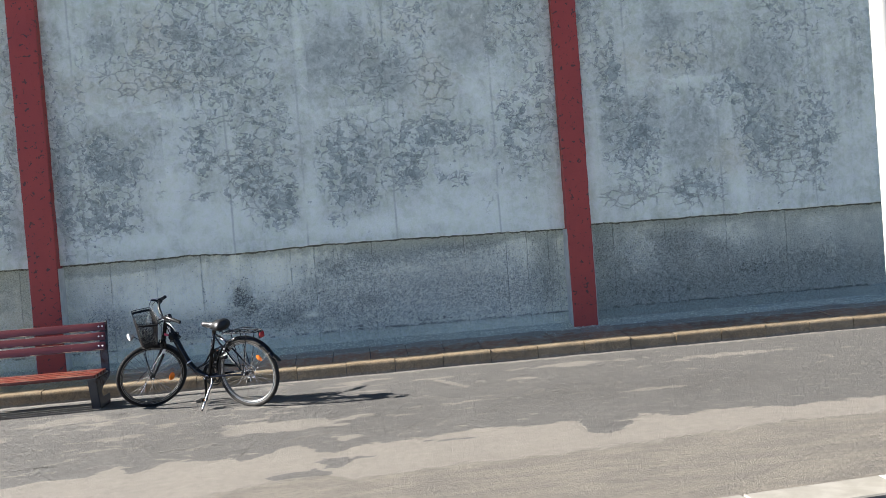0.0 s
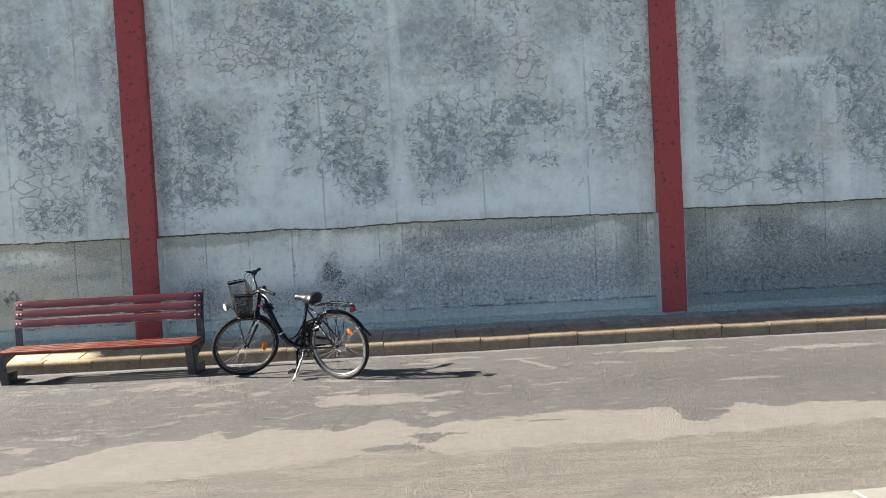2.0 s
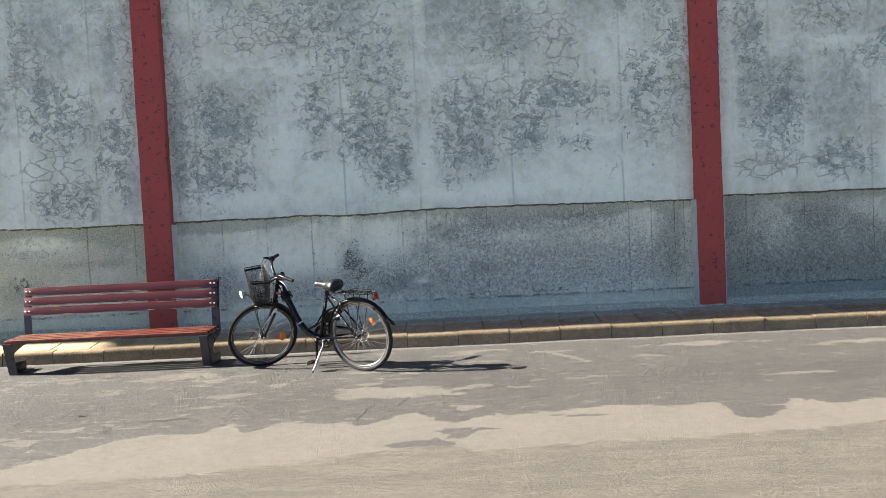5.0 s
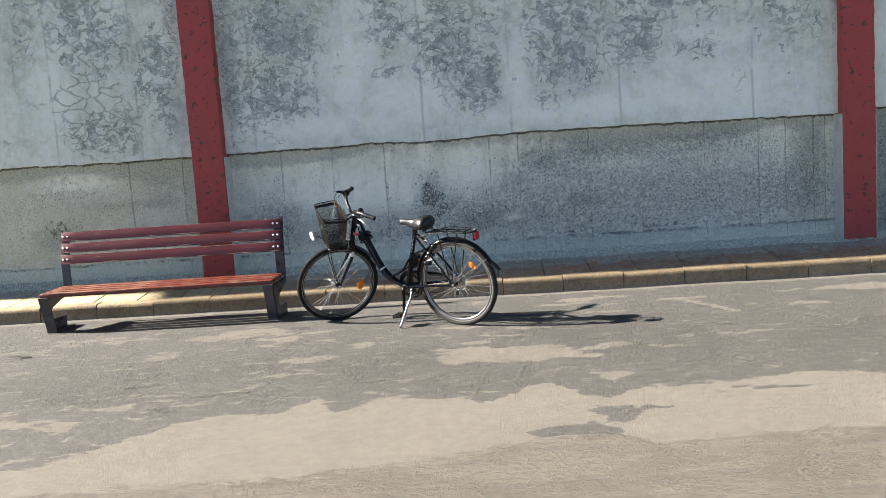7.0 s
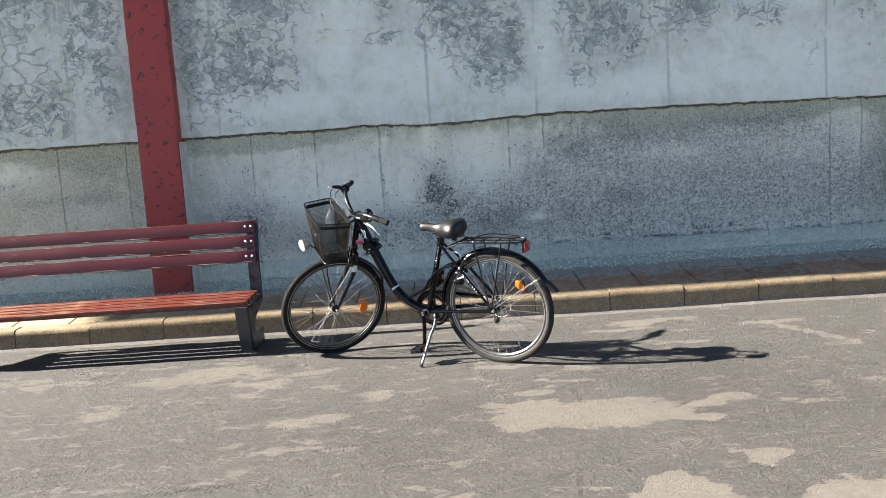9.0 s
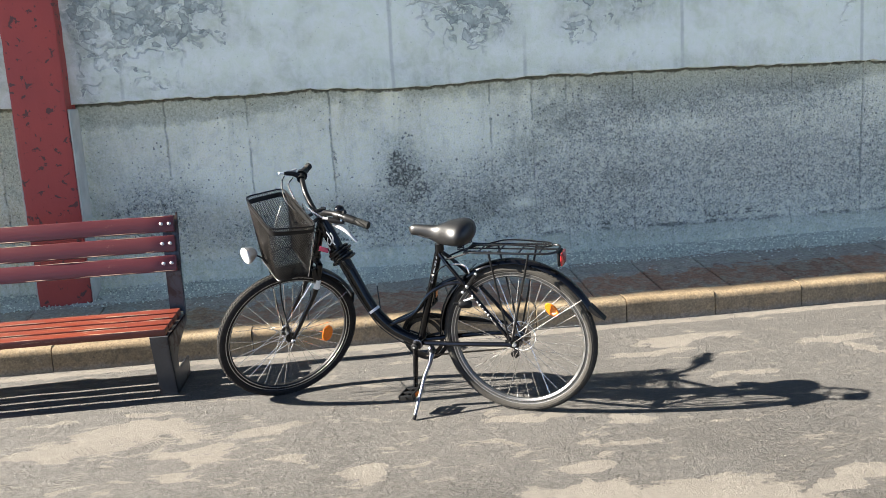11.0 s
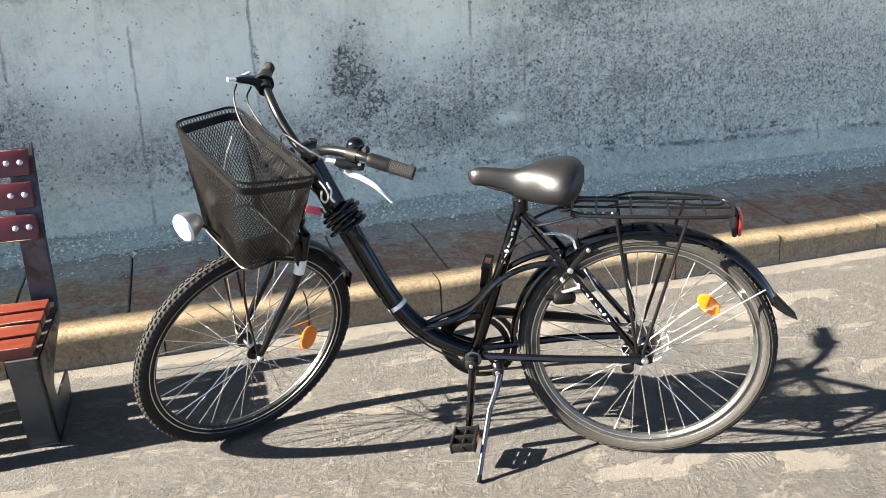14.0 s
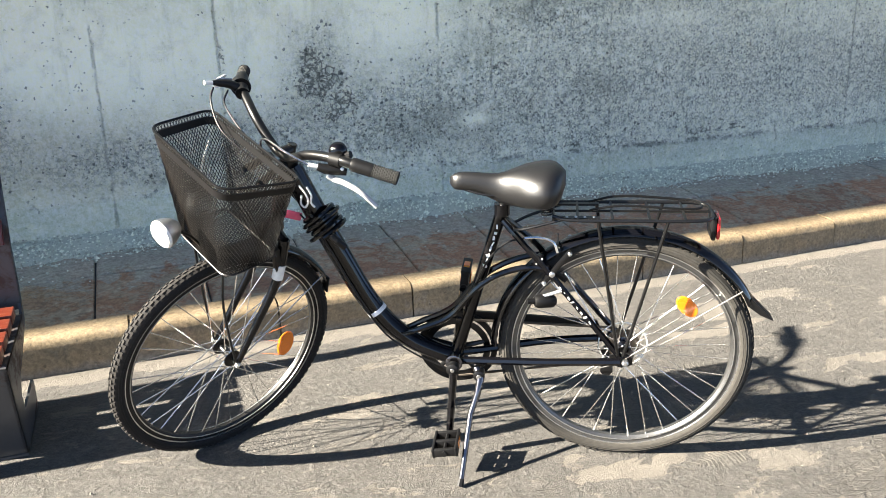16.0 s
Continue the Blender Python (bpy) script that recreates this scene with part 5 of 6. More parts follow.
def saddle(bike):
    """Broad sprung saddle: an upholstered shell, skirted, narrow at the nose."""
    bm = bmesh.new()
    n, k = 26, 24
    rows = []
    for i in range(n + 1):
        t = i / n
        x = 0.452 - 0.292 * t
        w = 0.021 + 0.0 * t + 0.082 / (1 + math.exp(-(t - 0.60) * 12.5))
        end = math.sqrt(max(0.0, 1 - max(0, (t - 0.80) / 0.20) ** 2.4)) * math.sqrt(max(0.0, 1 - max(0, (0.09 - t) / 0.09) ** 2))
        w *= max(end, 0.05)
        top = 0.838 + 0.004 * t + 0.022 * (1 / (1 + math.exp(-(t - 0.58) * 11))) - 0.008 * math.exp(-((t - 0.42) / 0.16) ** 2)
        top -= 0.022 * max(0, (t - 0.84) / 0.16) ** 2 + 0.012 * max(0, (0.1 - t) / 0.1) ** 2
        drop = (0.030 + 0.066 / (1 + math.exp(-(t - 0.45) * 9))) * max(end, 0.25)
        row = []
        for j in range(k):
            a = 2 * math.pi * j / k
            c, s = math.cos(a), math.sin(a)
            yy = w * math.copysign(abs(c) ** 0.9, c)
            dome = 0.012 + 0.62 * drop
            if s >= 0:
                zz = top - dome + dome * s ** 0.95
            else:
                zz = top - dome - (drop * 0.46) * (-s) ** 0.6
                yy *= 1 - 0.35 * (-s)
            row.append(bm.verts.new((x, yy, zz)))
        rows.append(row)
    for i in range(n):
        for j in range(k):
            bm.faces.new((rows[i][j], rows[i][(j + 1) % k], rows[i + 1][(j + 1) % k], rows[i + 1][j]))
    bm.faces.new(rows[0])
    bm.faces.new(rows[-1][::-1])
    s = part("saddle", bm, VINYL, bike, "broad black vinyl saddle", sharp=60)
    for y in (-0.022, 0.022):
        rod("saddle_rail", [(0.43, y * 0.4, 0.80), (0.36, y, 0.785), (0.27, y, 0.782), (0.21, y * 1.6, 0.79)], 0.0035, SATIN, s, smooth_line=5)
    for y in (-0.05, 0.05):
        pts = [Vector((0.205 + 0.014 * math.cos(a), y + 0.014 * math.sin(a), 0.745 + 0.028 * a / (8 * math.pi))) for a in (i * 0.5 for i in range(51))]
        rod("saddle_spring", pts, 0.0024, SATIN, s, seg=5)
    return s


def basket(bike):
    """Wire-mesh basket on the handlebar, with a flat band below its rim."""
    rim = [Vector(p) for p in ((0.962, -0.215, 0.957), (1.150, -0.176, 0.989), (1.150, 0.176, 0.989), (0.962, 0.215, 0.957))]
    low = [Vector(p) for p in ((1.005, -0.135, 0.705), (1.150, -0.125, 0.700), (1.150, 0.125, 0.700), (1.005, 0.135, 0.705))]

    def rounded(q, r=0.04, n=6):
        out = []
        for i in range(4):
            p, a, c = q[i], q[i - 1], q[(i + 1) % 4]
            s, e = p + (a - p).normalized() * r, p + (c - p).normalized() * r
            out += [s * (1 - t) ** 2 + p * 2 * t * (1 - t) + e * t * t for t in (j / n for j in range(n + 1))]
        return out
    top, bot = rounded(rim), rounded(low, 0.035)
    bm = bmesh.new()
    tube(bm, top, 0.0035, 6, True)
    bm.transform(STEER)
    b = part("basket", bm, SATIN, bike, "black wire-mesh front basket")

    def level(f):
        return [p * (1 - f) + q * f for p, q in zip(top, bot)]
    # flat band a little below the rim
    bm = bmesh.new()
    ra, rb = level(0.055), level(0.125)
    cen = sum(top, Vector()) / len(top)
    rows = []
    for p, q in zip(ra, rb):
        o = (p - cen)
        o.z = 0
        o = o.normalized() * 0.0022
        rows.append([bm.verts.new(v) for v in (p + o, q + o, q - o, p - o)])
    for i in range(len(rows)):
        a, c = rows[i], rows[(i + 1) % len(rows)]
        for j in range(4):
            bm.faces.new((a[j], a[(j + 1) % 4], c[(j + 1) % 4], c[j]))
    bm.transform(STEER)
    part("rim_band", bm, PLASTIC, b)
    # diamond mesh walls: two families of slanting wires round the basket, and a net in the floor
    dens = []
    for i in range(len(top)):
        p, q = top[i], top[(i + 1) % len(top)]
        dens += [i + t for t in (j / max(1, round((q - p).length / 0.0088)) for j in range(max(1, round((q - p).length / 0.0088))))]
    n = len(dens)

    def at(u, f):
        u %= n
        i = int(u)
        d = dens[i]
        nx = dens[i + 1] if i + 1 < n else len(top)
        d = d + (nx - d) * (u - i)
        i0 = int(d) % len(top)
        t = d - int(d)
        a = top[i0] * (1 - t) + top[(i0 + 1) % len(top)] * t
        c = bot[i0] * (1 - t) + bot[(i0 + 1) % len(top)] * t
        return a * (1 - f) + c * f
    bm = bmesh.new()
    run = 16
    for k in range(n):
        for sgn in (1, -1):
            pts = [at(k + sgn * run * f, f) for f in (j / 7 for j in range(8))]
            tube(bm, pts, 0.00120, 3)
    bm.transform(STEER)
    part("wire_mesh", bm, WIRE, b, "woven wire mesh", smooth=False)
    bm = bmesh.new()
    for i in range(24):
        f = (i + 0.5) / 24
        tube(bm, [low[0].lerp(low[1], f), low[3].lerp(low[2], f)], 0.00115, 3)
    for i in range(38):
        f = (i + 0.5) / 38
        tube(bm, [low[0].lerp(low[3], f), low[1].lerp(low[2], f)], 0.00115, 3)
    tube(bm, bot, 0.0028, 5, True)
    bm.transform(STEER)
    part("floor_mesh", bm, WIRE, b, smooth=False)
    rod("bracket", [(0.90, -0.03, 0.885), (0.985, -0.04, 0.865)], 0.006, SATIN, b, STEER, flat=2.0)
    rod("bracket", [(0.90, 0.03, 0.885), (0.985, 0.04, 0.865)], 0.006, SATIN, b, STEER, flat=2.0)
    for y in (-0.06, 0.06):
        rod("basket_stay", [(1.13, y * 1.3, 0.70), (1.14, y, 0.55), (FH.x + 0.005, y, FH.z + 0.012)], 0.0035, SATIN, b, STEER, smooth_line=4)
    return b


def bicycle():
    bike = thing("bicycle", BIKE_M, "black step-through city bicycle with wire basket, on its kickstand", "bicycle")
    I4 = Matrix()
    rw = wheel(bike, RH, I4, DUSTY, "rear wheel with a pale dusty tyre", True)
    fw = wheel(bike, FH, STEER, RUBBER, "front wheel with a knobbly black tyre", False)
    BB = Vector((0.458, 0, 0.298))
    # frame
    top_joint = Vector((0.868, 0, 0.852))
    main = spline([top_joint, (0.835, 0, 0.775), (0.80, 0, 0.695), (0.757, 0, 0.60), (0.708, 0, 0.497), (0.655, 0, 0.415), (0.585, 0, 0.351), (0.51, 0, 0.314), BB], 6)
    bm = bmesh.new()
    n = len(main)
    tube(bm, main, [0.030 - 0.007 * max(0, (i / n - 0.35) / 0.65) for i in range(n)], 16)
    fr = part("frame", bm, GLOSS, bike, "glossy black step-through frame")
    rod("seat_tube", [BB, (0.319, 0, 0.742)], 0.0165, GLOSS, fr, seg=14)
    turned("seat_clamp", [(0.0165, -0.018), (0.020, -0.018), (0.020, 0.012), (0.0165, 0.012)], (0.321, 0, 0.742), "z", GLOSS, fr)
    rod("seat_post", [(0.322, 0, 0.735), (0.302, 0, 0.80)], 0.0135, SATIN, bike, seg=12)
    blob("post_clamp", (0.28, -0.018, 0.775), (0.325, 0.018, 0.80), 0.006, SATIN, bike)
    for s in (1, -1):
        rod("mixte_tube", [(0.60, 0.014 * s, 0.372), (0.555, 0.022 * s, 0.393), (0.465, 0.026 * s, 0.438), (0.39, 0.027 * s, 0.523), (0.33, 0.03 * s, 0.566), (0.262, 0.036 * s, 0.590), (0.20, 0.046 * s, 0.594)], 0.0085, GLOSS, fr, smooth_line=6)
        rod("chain_stay", [(0.44, 0.022 * s, 0.298), (0.36, 0.034 * s, 0.306), (0.20, 0.058 * s, 0.322), (0.012, 0.066 * s, 0.334)], 0.0108, GLOSS, fr, smooth_line=5)
        rod("seat_stay", [(0.318, 0.014 * s, 0.712), (0.27, 0.035 * s, 0.662), (0.20, 0.048 * s, 0.582), (0.012, 0.066 * s, 0.347)], 0.0085, GLOSS, fr, smooth_line=5)
        bm = bmesh.new()
        slab(bm, [(0.04, 0.328), (0.04, 0.352), (0.0, 0.362), (-0.02, 0.345), (-0.02, 0.325), (0.01, 0.315)], 0.063 * s - 0.0025, 0.063 * s + 0.0025, "y")
        part("dropout", bm, SATIN, fr, smooth=False)
        turned("axle_nut", [(0, -0.008), (0.0095, -0.008), (0.0095, 0.004), (0.006, 0.008), (0, 0.008)], (0, 0.074 * s, R), "y", ALLOY, fr, seg=6)
    rod("stay_bridge", [(0.215, -0.045, 0.60), (0.215, 0.045, 0.60)], 0.007, GLOSS, fr)
    turned("bottom_bracket", [(0, -0.036), (0.022, -0.036), (0.022, 0.036), (0, 0.036)], BB, "y", GLOSS, fr, seg=20)
    turned("bracket_cup", [(0.012, 0.0365), (0.0235, 0.0365), (0.0235, 0.040), (0.019, 0.042), (0.012, 0.042)], BB, "y", POLISHED, fr, None, "dull alloy bearing cup", 24)
    turned("decal_band", [(0.0262, -0.006), (0.0288, -0.006), (0.0288, 0.006), (0.0262, 0.006)], (0, 0, 0), "z", SILVER_PAINT, fr, Matrix.Translation((0.672, 0, 0.438)) @ Vector((0.053, 0, 0.082)).to_track_quat("Z", "Y").to_matrix().to_4x4(), "pale printed band")
    # pale marks without legible lettering on the tubes
    seat_dir = (Vector((0.319, 0, 0.742)) - BB).normalized()
    for i, (w, h, lean) in enumerate(((3.0, 0.010, 3), (2.0, 0.014, -2), (3.2, 0.008, 4), (1.6, 0.013, 0), (2.6, 0.010, -3), (1.8, 0.012, 2), (2.4, 0.007, 0), (1.4, 0.012, 3))):
        p = BB + seat_dir * (0.295 + i * 0.0165)
        q = p + seat_dir * h + Vector((lean * 0.001, 0, 0))
        o = Vector((-0.002, 0.0160, 0))
        rod("pale_mark", [p + o, q + o], 0.0019, SILVER_PAINT, fr, flat=w, seg=6)
    st_a, st_b = Vector((0.172, 0.0570, 0.5475)), Vector((0.085, 0.0660, 0.4385))
    for i in range(8):
        p = st_a.lerp(st_b, i / 8)
        q = st_a.lerp(st_b, i / 8 + (0.095, 0.07, 0.1, 0.055, 0.09)[i % 5]) + Vector((0.004, 0, 0.003))
        rod("pale_mark", [p, q], (0.0026, 0.0019, 0.0024)[i % 3], WHITE, fr, flat=(2.0, 1.5, 2.3)[i % 3], seg=6)
    nrm = Vector((0, 1, 0))
    for pts in ([(0.842, 0.0295, 0.812), (0.828, 0.0302, 0.79), (0.822, 0.0302, 0.768), (0.832, 0.0300, 0.752), (0.842, 0.0297, 0.762), (0.838, 0.0302, 0.785)], [(0.822, 0.0297, 0.808), (0.812, 0.0300, 0.785), (0.815, 0.0300, 0.765), (0.806, 0.0296, 0.752)]):
        rod("pale_mark", pts, 0.0028, SILVER_PAINT, fr, smooth_line=5, seg=6)
    # head tube, fork, stem
    a, b = axis_at(0.690), axis_at(0.868)
    rod("head_tube", [a, b], 0.019, GLOSS, fr, seg=18)
    for z in (0.688, 0.868):
        p = axis_at(z)
        turned("headset_cup", [(0.0, -0.010), (0.022, -0.010), (0.024, 0.0), (0.022, 0.010), (0.0, 0.010)], (0, 0, 0), "z", SATIN, fr, Matrix.Translation(p) @ Matrix.Rotation(-TH, 4, "Y"))
    crown = axis_at(0.672)
    bm = bmesh.new()
    tube(bm, [crown + Vector((0, -0.052, -0.004)), crown + Vector((0, 0, 0.008)), crown + Vector((0, 0.052, -0.004))], [0.013, 0.018, 0.013], 10)
    bm.transform(STEER)
    fork = part("fork", bm, GLOSS, bike, "black steel fork")
    for s in (1, -1):
        lower = FH + Vector((0, 0.058 * s, 0))
        leg = spline([crown + Vector((0, 0.050 * s, 0)), crown + AX * -0.12 + Vector((0, 0.056 * s, 0)), crown.lerp(FH, 0.72) + Vector((-0.012, 0.058 * s, 0)), lower], 6)
        bm = bmesh.new()
        tube(bm, leg, [0.0155 - 0.007 * i / (len(leg) - 1) for i in range(len(leg))], 12)
        bm.transform(STEER)
        part("fork_blade", bm, GLOSS, fork)
        turned("axle_nut", [(0, -0.007), (0.0095, -0.007), (0.0095, 0.004), (0.005, 0.007), (0, 0.007)], FH + Vector((0, 0.066 * s, 0)), "y", ALLOY, fork, STEER, seg=6)
        p = crown + AX * -0.075 + Vector((0.004, 0.0535 * s, 0))
        blob("brake_arm", p - Vector((0.016, 0.008, 0.05)), p + Vector((0.002, 0.012, 0.06)), 0.004, SATIN, fork, STEER @ Matrix.Translation((0.012, 0, 0)))
    p = crown + AX * -0.095 + Vector((0, 0.055, 0))
    turned("decal_band", [(0.0150, -0.022), (0.0158, -0.022), (0.0158, 0.022), (0.0150, 0.022)], (0, 0, 0), "z", WHITE, fork, STEER @ Matrix.Translation(p) @ Matrix.Rotation(-TH, 4, "Y"), "pale printed band")
    q = axis_at(0.895)
    rod("stem", [axis_at(0.868), axis_at(0.915)], 0.0125, SATIN, bike, STEER, "satin black handlebar stem", 14)
    rod("stem_arm", [axis_at(0.90), (0.890, 0, 0.898)], [0.016, 0.018], SATIN, bike, STEER, seg=14)
    # handlebar
    half = [(0.890, 0.0, 0.897), (0.890, 0.03, 0.901), (0.891, 0.075, 0.925), (0.890, 0.118, 0.953), (0.880, 0.165, 0.970), (0.866, 0.215, 0.980), (0.846, 0.262, 0.980), (0.788, 0.345, 0.962)]
    line = [Vector((x, -y, z)) for x, y, z in half[:0:-1]] + [Vector(p) for p in half]
    bm = bmesh.new()
    tube(bm, spline(line, 5), 0.0122, 14)
    bm.transform(STEER)
    bar = part("handlebar", bm, SATIN, bike, "swept-back dark handlebar")
    for s in (1, -1):
        g0, g1 = Vector((0.851, 0.254 * s, 0.9805)), Vector((0.786, 0.347 * s, 0.9615))
        gm = g0.lerp(g1, 0.46)
        bm = bmesh.new()
        tube(bm, [g0.lerp(gm, t / 8) for t in range(9)], [0.0150, 0.0172] + [0.0168 + 0.0006 * (i % 2) for i in range(6)] + [0.0165], 16)
        bm.transform(STEER)
        grip = part("grip", bm, PLASTIC, bar, "black rubber grip")
        # knurled outer half: small studs round a core
        bm = bmesh.new()
        tube(bm, [gm, g1], [0.0150, 0.0150], 16)
        tube(bm, [g1 - (g1 - gm).normalized() * 0.004, g1], [0.0172, 0.0165], 16)
        d = (g1 - gm).normalized()
        n1 = d.orthogonal().normalized()
        n2 = d.cross(n1)
        for i in range(11):
            for j in range(14):
                a = 2 * math.pi * (j + 0.5 * (i % 2)) / 14
                o = gm.lerp(g1, (i + 0.5) / 11.6)
                r = n1 * math.cos(a) + n2 * math.sin(a)
                t = d.cross(r)
                q = [bm.verts.new(o + r * 0.0148 + v) for v in (d * 0.0028, t * 0.0030, -d * 0.0028, -t * 0.0030)]
                e = bm.verts.new(o + r * 0.0170)
                for m in range(4):
                    bm.faces.new((q[m], q[(m + 1) % 4], e))
        bm.transform(STEER)
        part("grip_sleeve", bm, GRIP, grip, "knurled grey rubber sleeve", smooth=False)
    # near controls: clamp, lever body, bright blade, ferrule and bell
    cl = Vector((0.866, 0.212, 0.977))
    rod("lever_clamp", [cl + Vector((0.006, -0.012, 0)), cl + Vector((-0.006, 0.014, 0.001))], 0.0168, PLASTIC, bar, STEER, seg=14)
    bm = bmesh.new()
    body = spline([(0.903, 0.188, 0.9605), (0.886, 0.201, 0.953), (0.868, 0.215, 0.950), (0.850, 0.232, 0.946)], 4)
    tube(bm, body, [0.0062 + 0.0068 * math.sin(math.pi * (0.15 + 0.75 * i / (len(body) - 1))) for i in range(len(body))], 12)
    bm.transform(STEER)
    lb = part("lever_body", bm, PLASTIC, bar)
    turned("pivot_screw", [(0, -0.002), (0.0045, -0.002), (0.0045, 0.002), (0.0, 0.003)], (0, 0, 0), "z", ALLOY, lb, STEER @ Matrix.Translation((0.860, 0.228, 0.957)) @ Vector((0.47, 0.7, 0.53)).to_track_quat("Z", "Y").to_matrix().to_4x4())
    bm = bmesh.new()
    bl = spline([(0.888, 0.206, 0.940), (0.876, 0.222, 0.929), (0.873, 0.256, 0.936), (0.861, 0.303, 0.930), (0.841, 0.337, 0.899)], 6)
    tube(bm, bl, [0.0070 - 0.0022 * i / len(bl) for i in range(len(bl))], 10, flat=1.5)
    bm.transform(STEER)
    part("brake_lever", bm, LEVER, bar, "bright alloy brake lever")
    rod("ferrule", [(0.903, 0.188, 0.9605), (0.921, 0.176, 0.966)], 0.0056, WHITE, bar, STEER)
    rod("brake_cable", [(0.921, 0.176, 0.966), (0.948, 0.12, 0.985), (0.955, 0.04, 0.985), (0.945, 0.0, 0.935), (0.925, 0.012, 0.82), crown + AX * -0.06 + Vector((0.035, 0.03, 0))], 0.0025, BRIGHT, bar, STEER, smooth_line=6, seg=6)
    turned("bell", [(0.0, -0.006), (0.0215, -0.006), (0.0225, 0.0), (0.021, 0.009), (0.015, 0.016), (0.0085, 0.0185), (0.0085, 0.0195), (0.0055, 0.0215), (0.0, 0.022)], (0, 0, 0), "z", GLOSS, bar, STEER @ Matrix.Translation((0.850, 0.199, 0.989)) @ Vector((0.42, 0.62, 0.66)).to_track_quat("Z", "Y").to_matrix().to_4x4(), "round black bell", 28)
    rod("bell_striker", [(0.846, 0.222, 0.985), (0.838, 0.234, 0.992)], [0.007, 0.009], PLASTIC, bar, STEER)
    # far controls: twist shifter, clamp, body tilted forward, ferrule
    cf = Vector((0.868, -0.214, 0.981))
    rod("lever_clamp", [cf + Vector((0.008, 0.014, -0.002)), cf + Vector((-0.004, -0.012, 0.001))], 0.0185, PLASTIC, bar, STEER, seg=14)
    rod("shifter", [cf + Vector((-0.006, -0.016, 0.0)), cf + Vector((-0.018, -0.040, -0.001))], [0.0265, 0.024], PLASTIC, bar, STEER, "black twist shifter", 18)
    bm = bmesh.new()
    body = spline([cf, (0.892, -0.228, 1.000), (0.918, -0.233, 1.010), (0.940, -0.234, 1.018)], 4)
    tube(bm, body, [0.013, 0.0135, 0.013, 0.012, 0.0115, 0.011, 0.0105, 0.010, 0.0095, 0.009, 0.008, 0.007, 0.006], 12)
    bm.transform(STEER)
    lb = part("lever_body", bm, PLASTIC, bar)
    rod("lever_edge", [(0.880, -0.240, 1.006), (0.905, -0.244, 1.014), (0.926, -0.242, 1.018)], 0.0035, ALLOY, lb, STEER, smooth_line=4, seg=6)
    bm = bmesh.new()
    bl = spline([(0.925, -0.238, 1.004), (0.915, -0.262, 0.992), (0.888, -0.30, 0.985), (0.850, -0.345, 0.965)], 6)
    tube(bm, bl, [0.0065 - 0.0022 * i / len(bl) for i in range(len(bl))], 8, flat=1.5)
    bm.transform(STEER)
    part("brake_lever", bm, LEVER, bar, "bright alloy brake lever")
    rod("ferrule", [(0.940, -0.234, 1.018), (0.962, -0.234, 1.025)], 0.0056, WHITE, bar, STEER)
    rod("brake_cable", [(0.940, -0.232, 1.006), (0.965, -0.205, 0.985), (0.985, -0.13, 0.945), (0.965, -0.05, 0.905), (0.93, 0.0, 0.86), (0.86, 0.012, 0.74)], 0.0026, PLASTIC, bar, STEER, smooth_line=6, seg=6)
    rod("gear_cable", [(0.905, -0.222, 0.990), (0.945, -0.17, 0.985), (0.955, -0.08, 0.955), (0.945, 0.0, 0.93), (0.955, 0.06, 0.935), (0.945, 0.04, 0.87), (0.90, 0.0, 0.78)], 0.0025, PLASTIC, bar, STEER, smooth_line=6, seg=6)
    saddle(bike)
    basket(bike)
    # headlamp on a wire arm before the basket
    lamp_m = STEER @ Matrix.Translation((1.228, 0.0, 0.805)) @ Matrix.Rotation(radians(14), 4, "Z")
    lamp = turned("headlamp", [(0.0, -0.040), (0.013, -0.039), (0.022, -0.030), (0.033, -0.012), (0.037, 0.0), (0.038, 0.010), (0.035, 0.010)], (0, 0, 0), "x", ALLOY, bike, lamp_m, "silver headlamp with a white lens", 28)
    turned("lens", [(0.0365, 0.004), (0.0365, 0.011), (0.033, 0.016), (0.018, 0.020), (0.0, 0.021)], (0, 0, 0), "x", WHITE, lamp, lamp_m, "white reflector lens", 28)
    rod("lamp_arm", [(1.20, -0.004, 0.795), (1.168, 0, 0.765), (1.12, 0.0, 0.692), (1.03, 0.0, 0.682), crown + Vector((0.03, 0, 0.0))], 0.004, SATIN, lamp, STEER, smooth_line=5)
    # mudguards, stays, rack
    fender(bike, RH, I4, 2, 154, "black rear mudguard")
    fender(bike, FH, STEER, 90, 162, "black front mudguard")
    bm = bmesh.new()
    fl = [(RH.x + (R + 0.022) * math.cos(radians(152)), RH.z + (R + 0.022) * math.sin(radians(152))), (-0.374, 0.441), (-0.338, 0.458), (RH.x + (R + 0.004) * math.cos(radians(154)), RH.z + (R + 0.004) * math.sin(radians(154)))]
    slab(bm, fl, -0.022, 0.022, "y")
    part("mud_flap", bm, PLASTIC, bike, smooth=False)
    fa = radians(163)
    fp = FH + Vector(((R + 0.02) * math.cos(fa), 0, (R + 0.02) * math.sin(fa)))
    blob("mud_flap", (-0.002, -0.024, -0.045), (0.002, 0.024, 0.006), 0.001, PLASTIC, bike, STEER @ Matrix.Translation(fp) @ Matrix.Rotation(radians(-12), 4, "Y"))
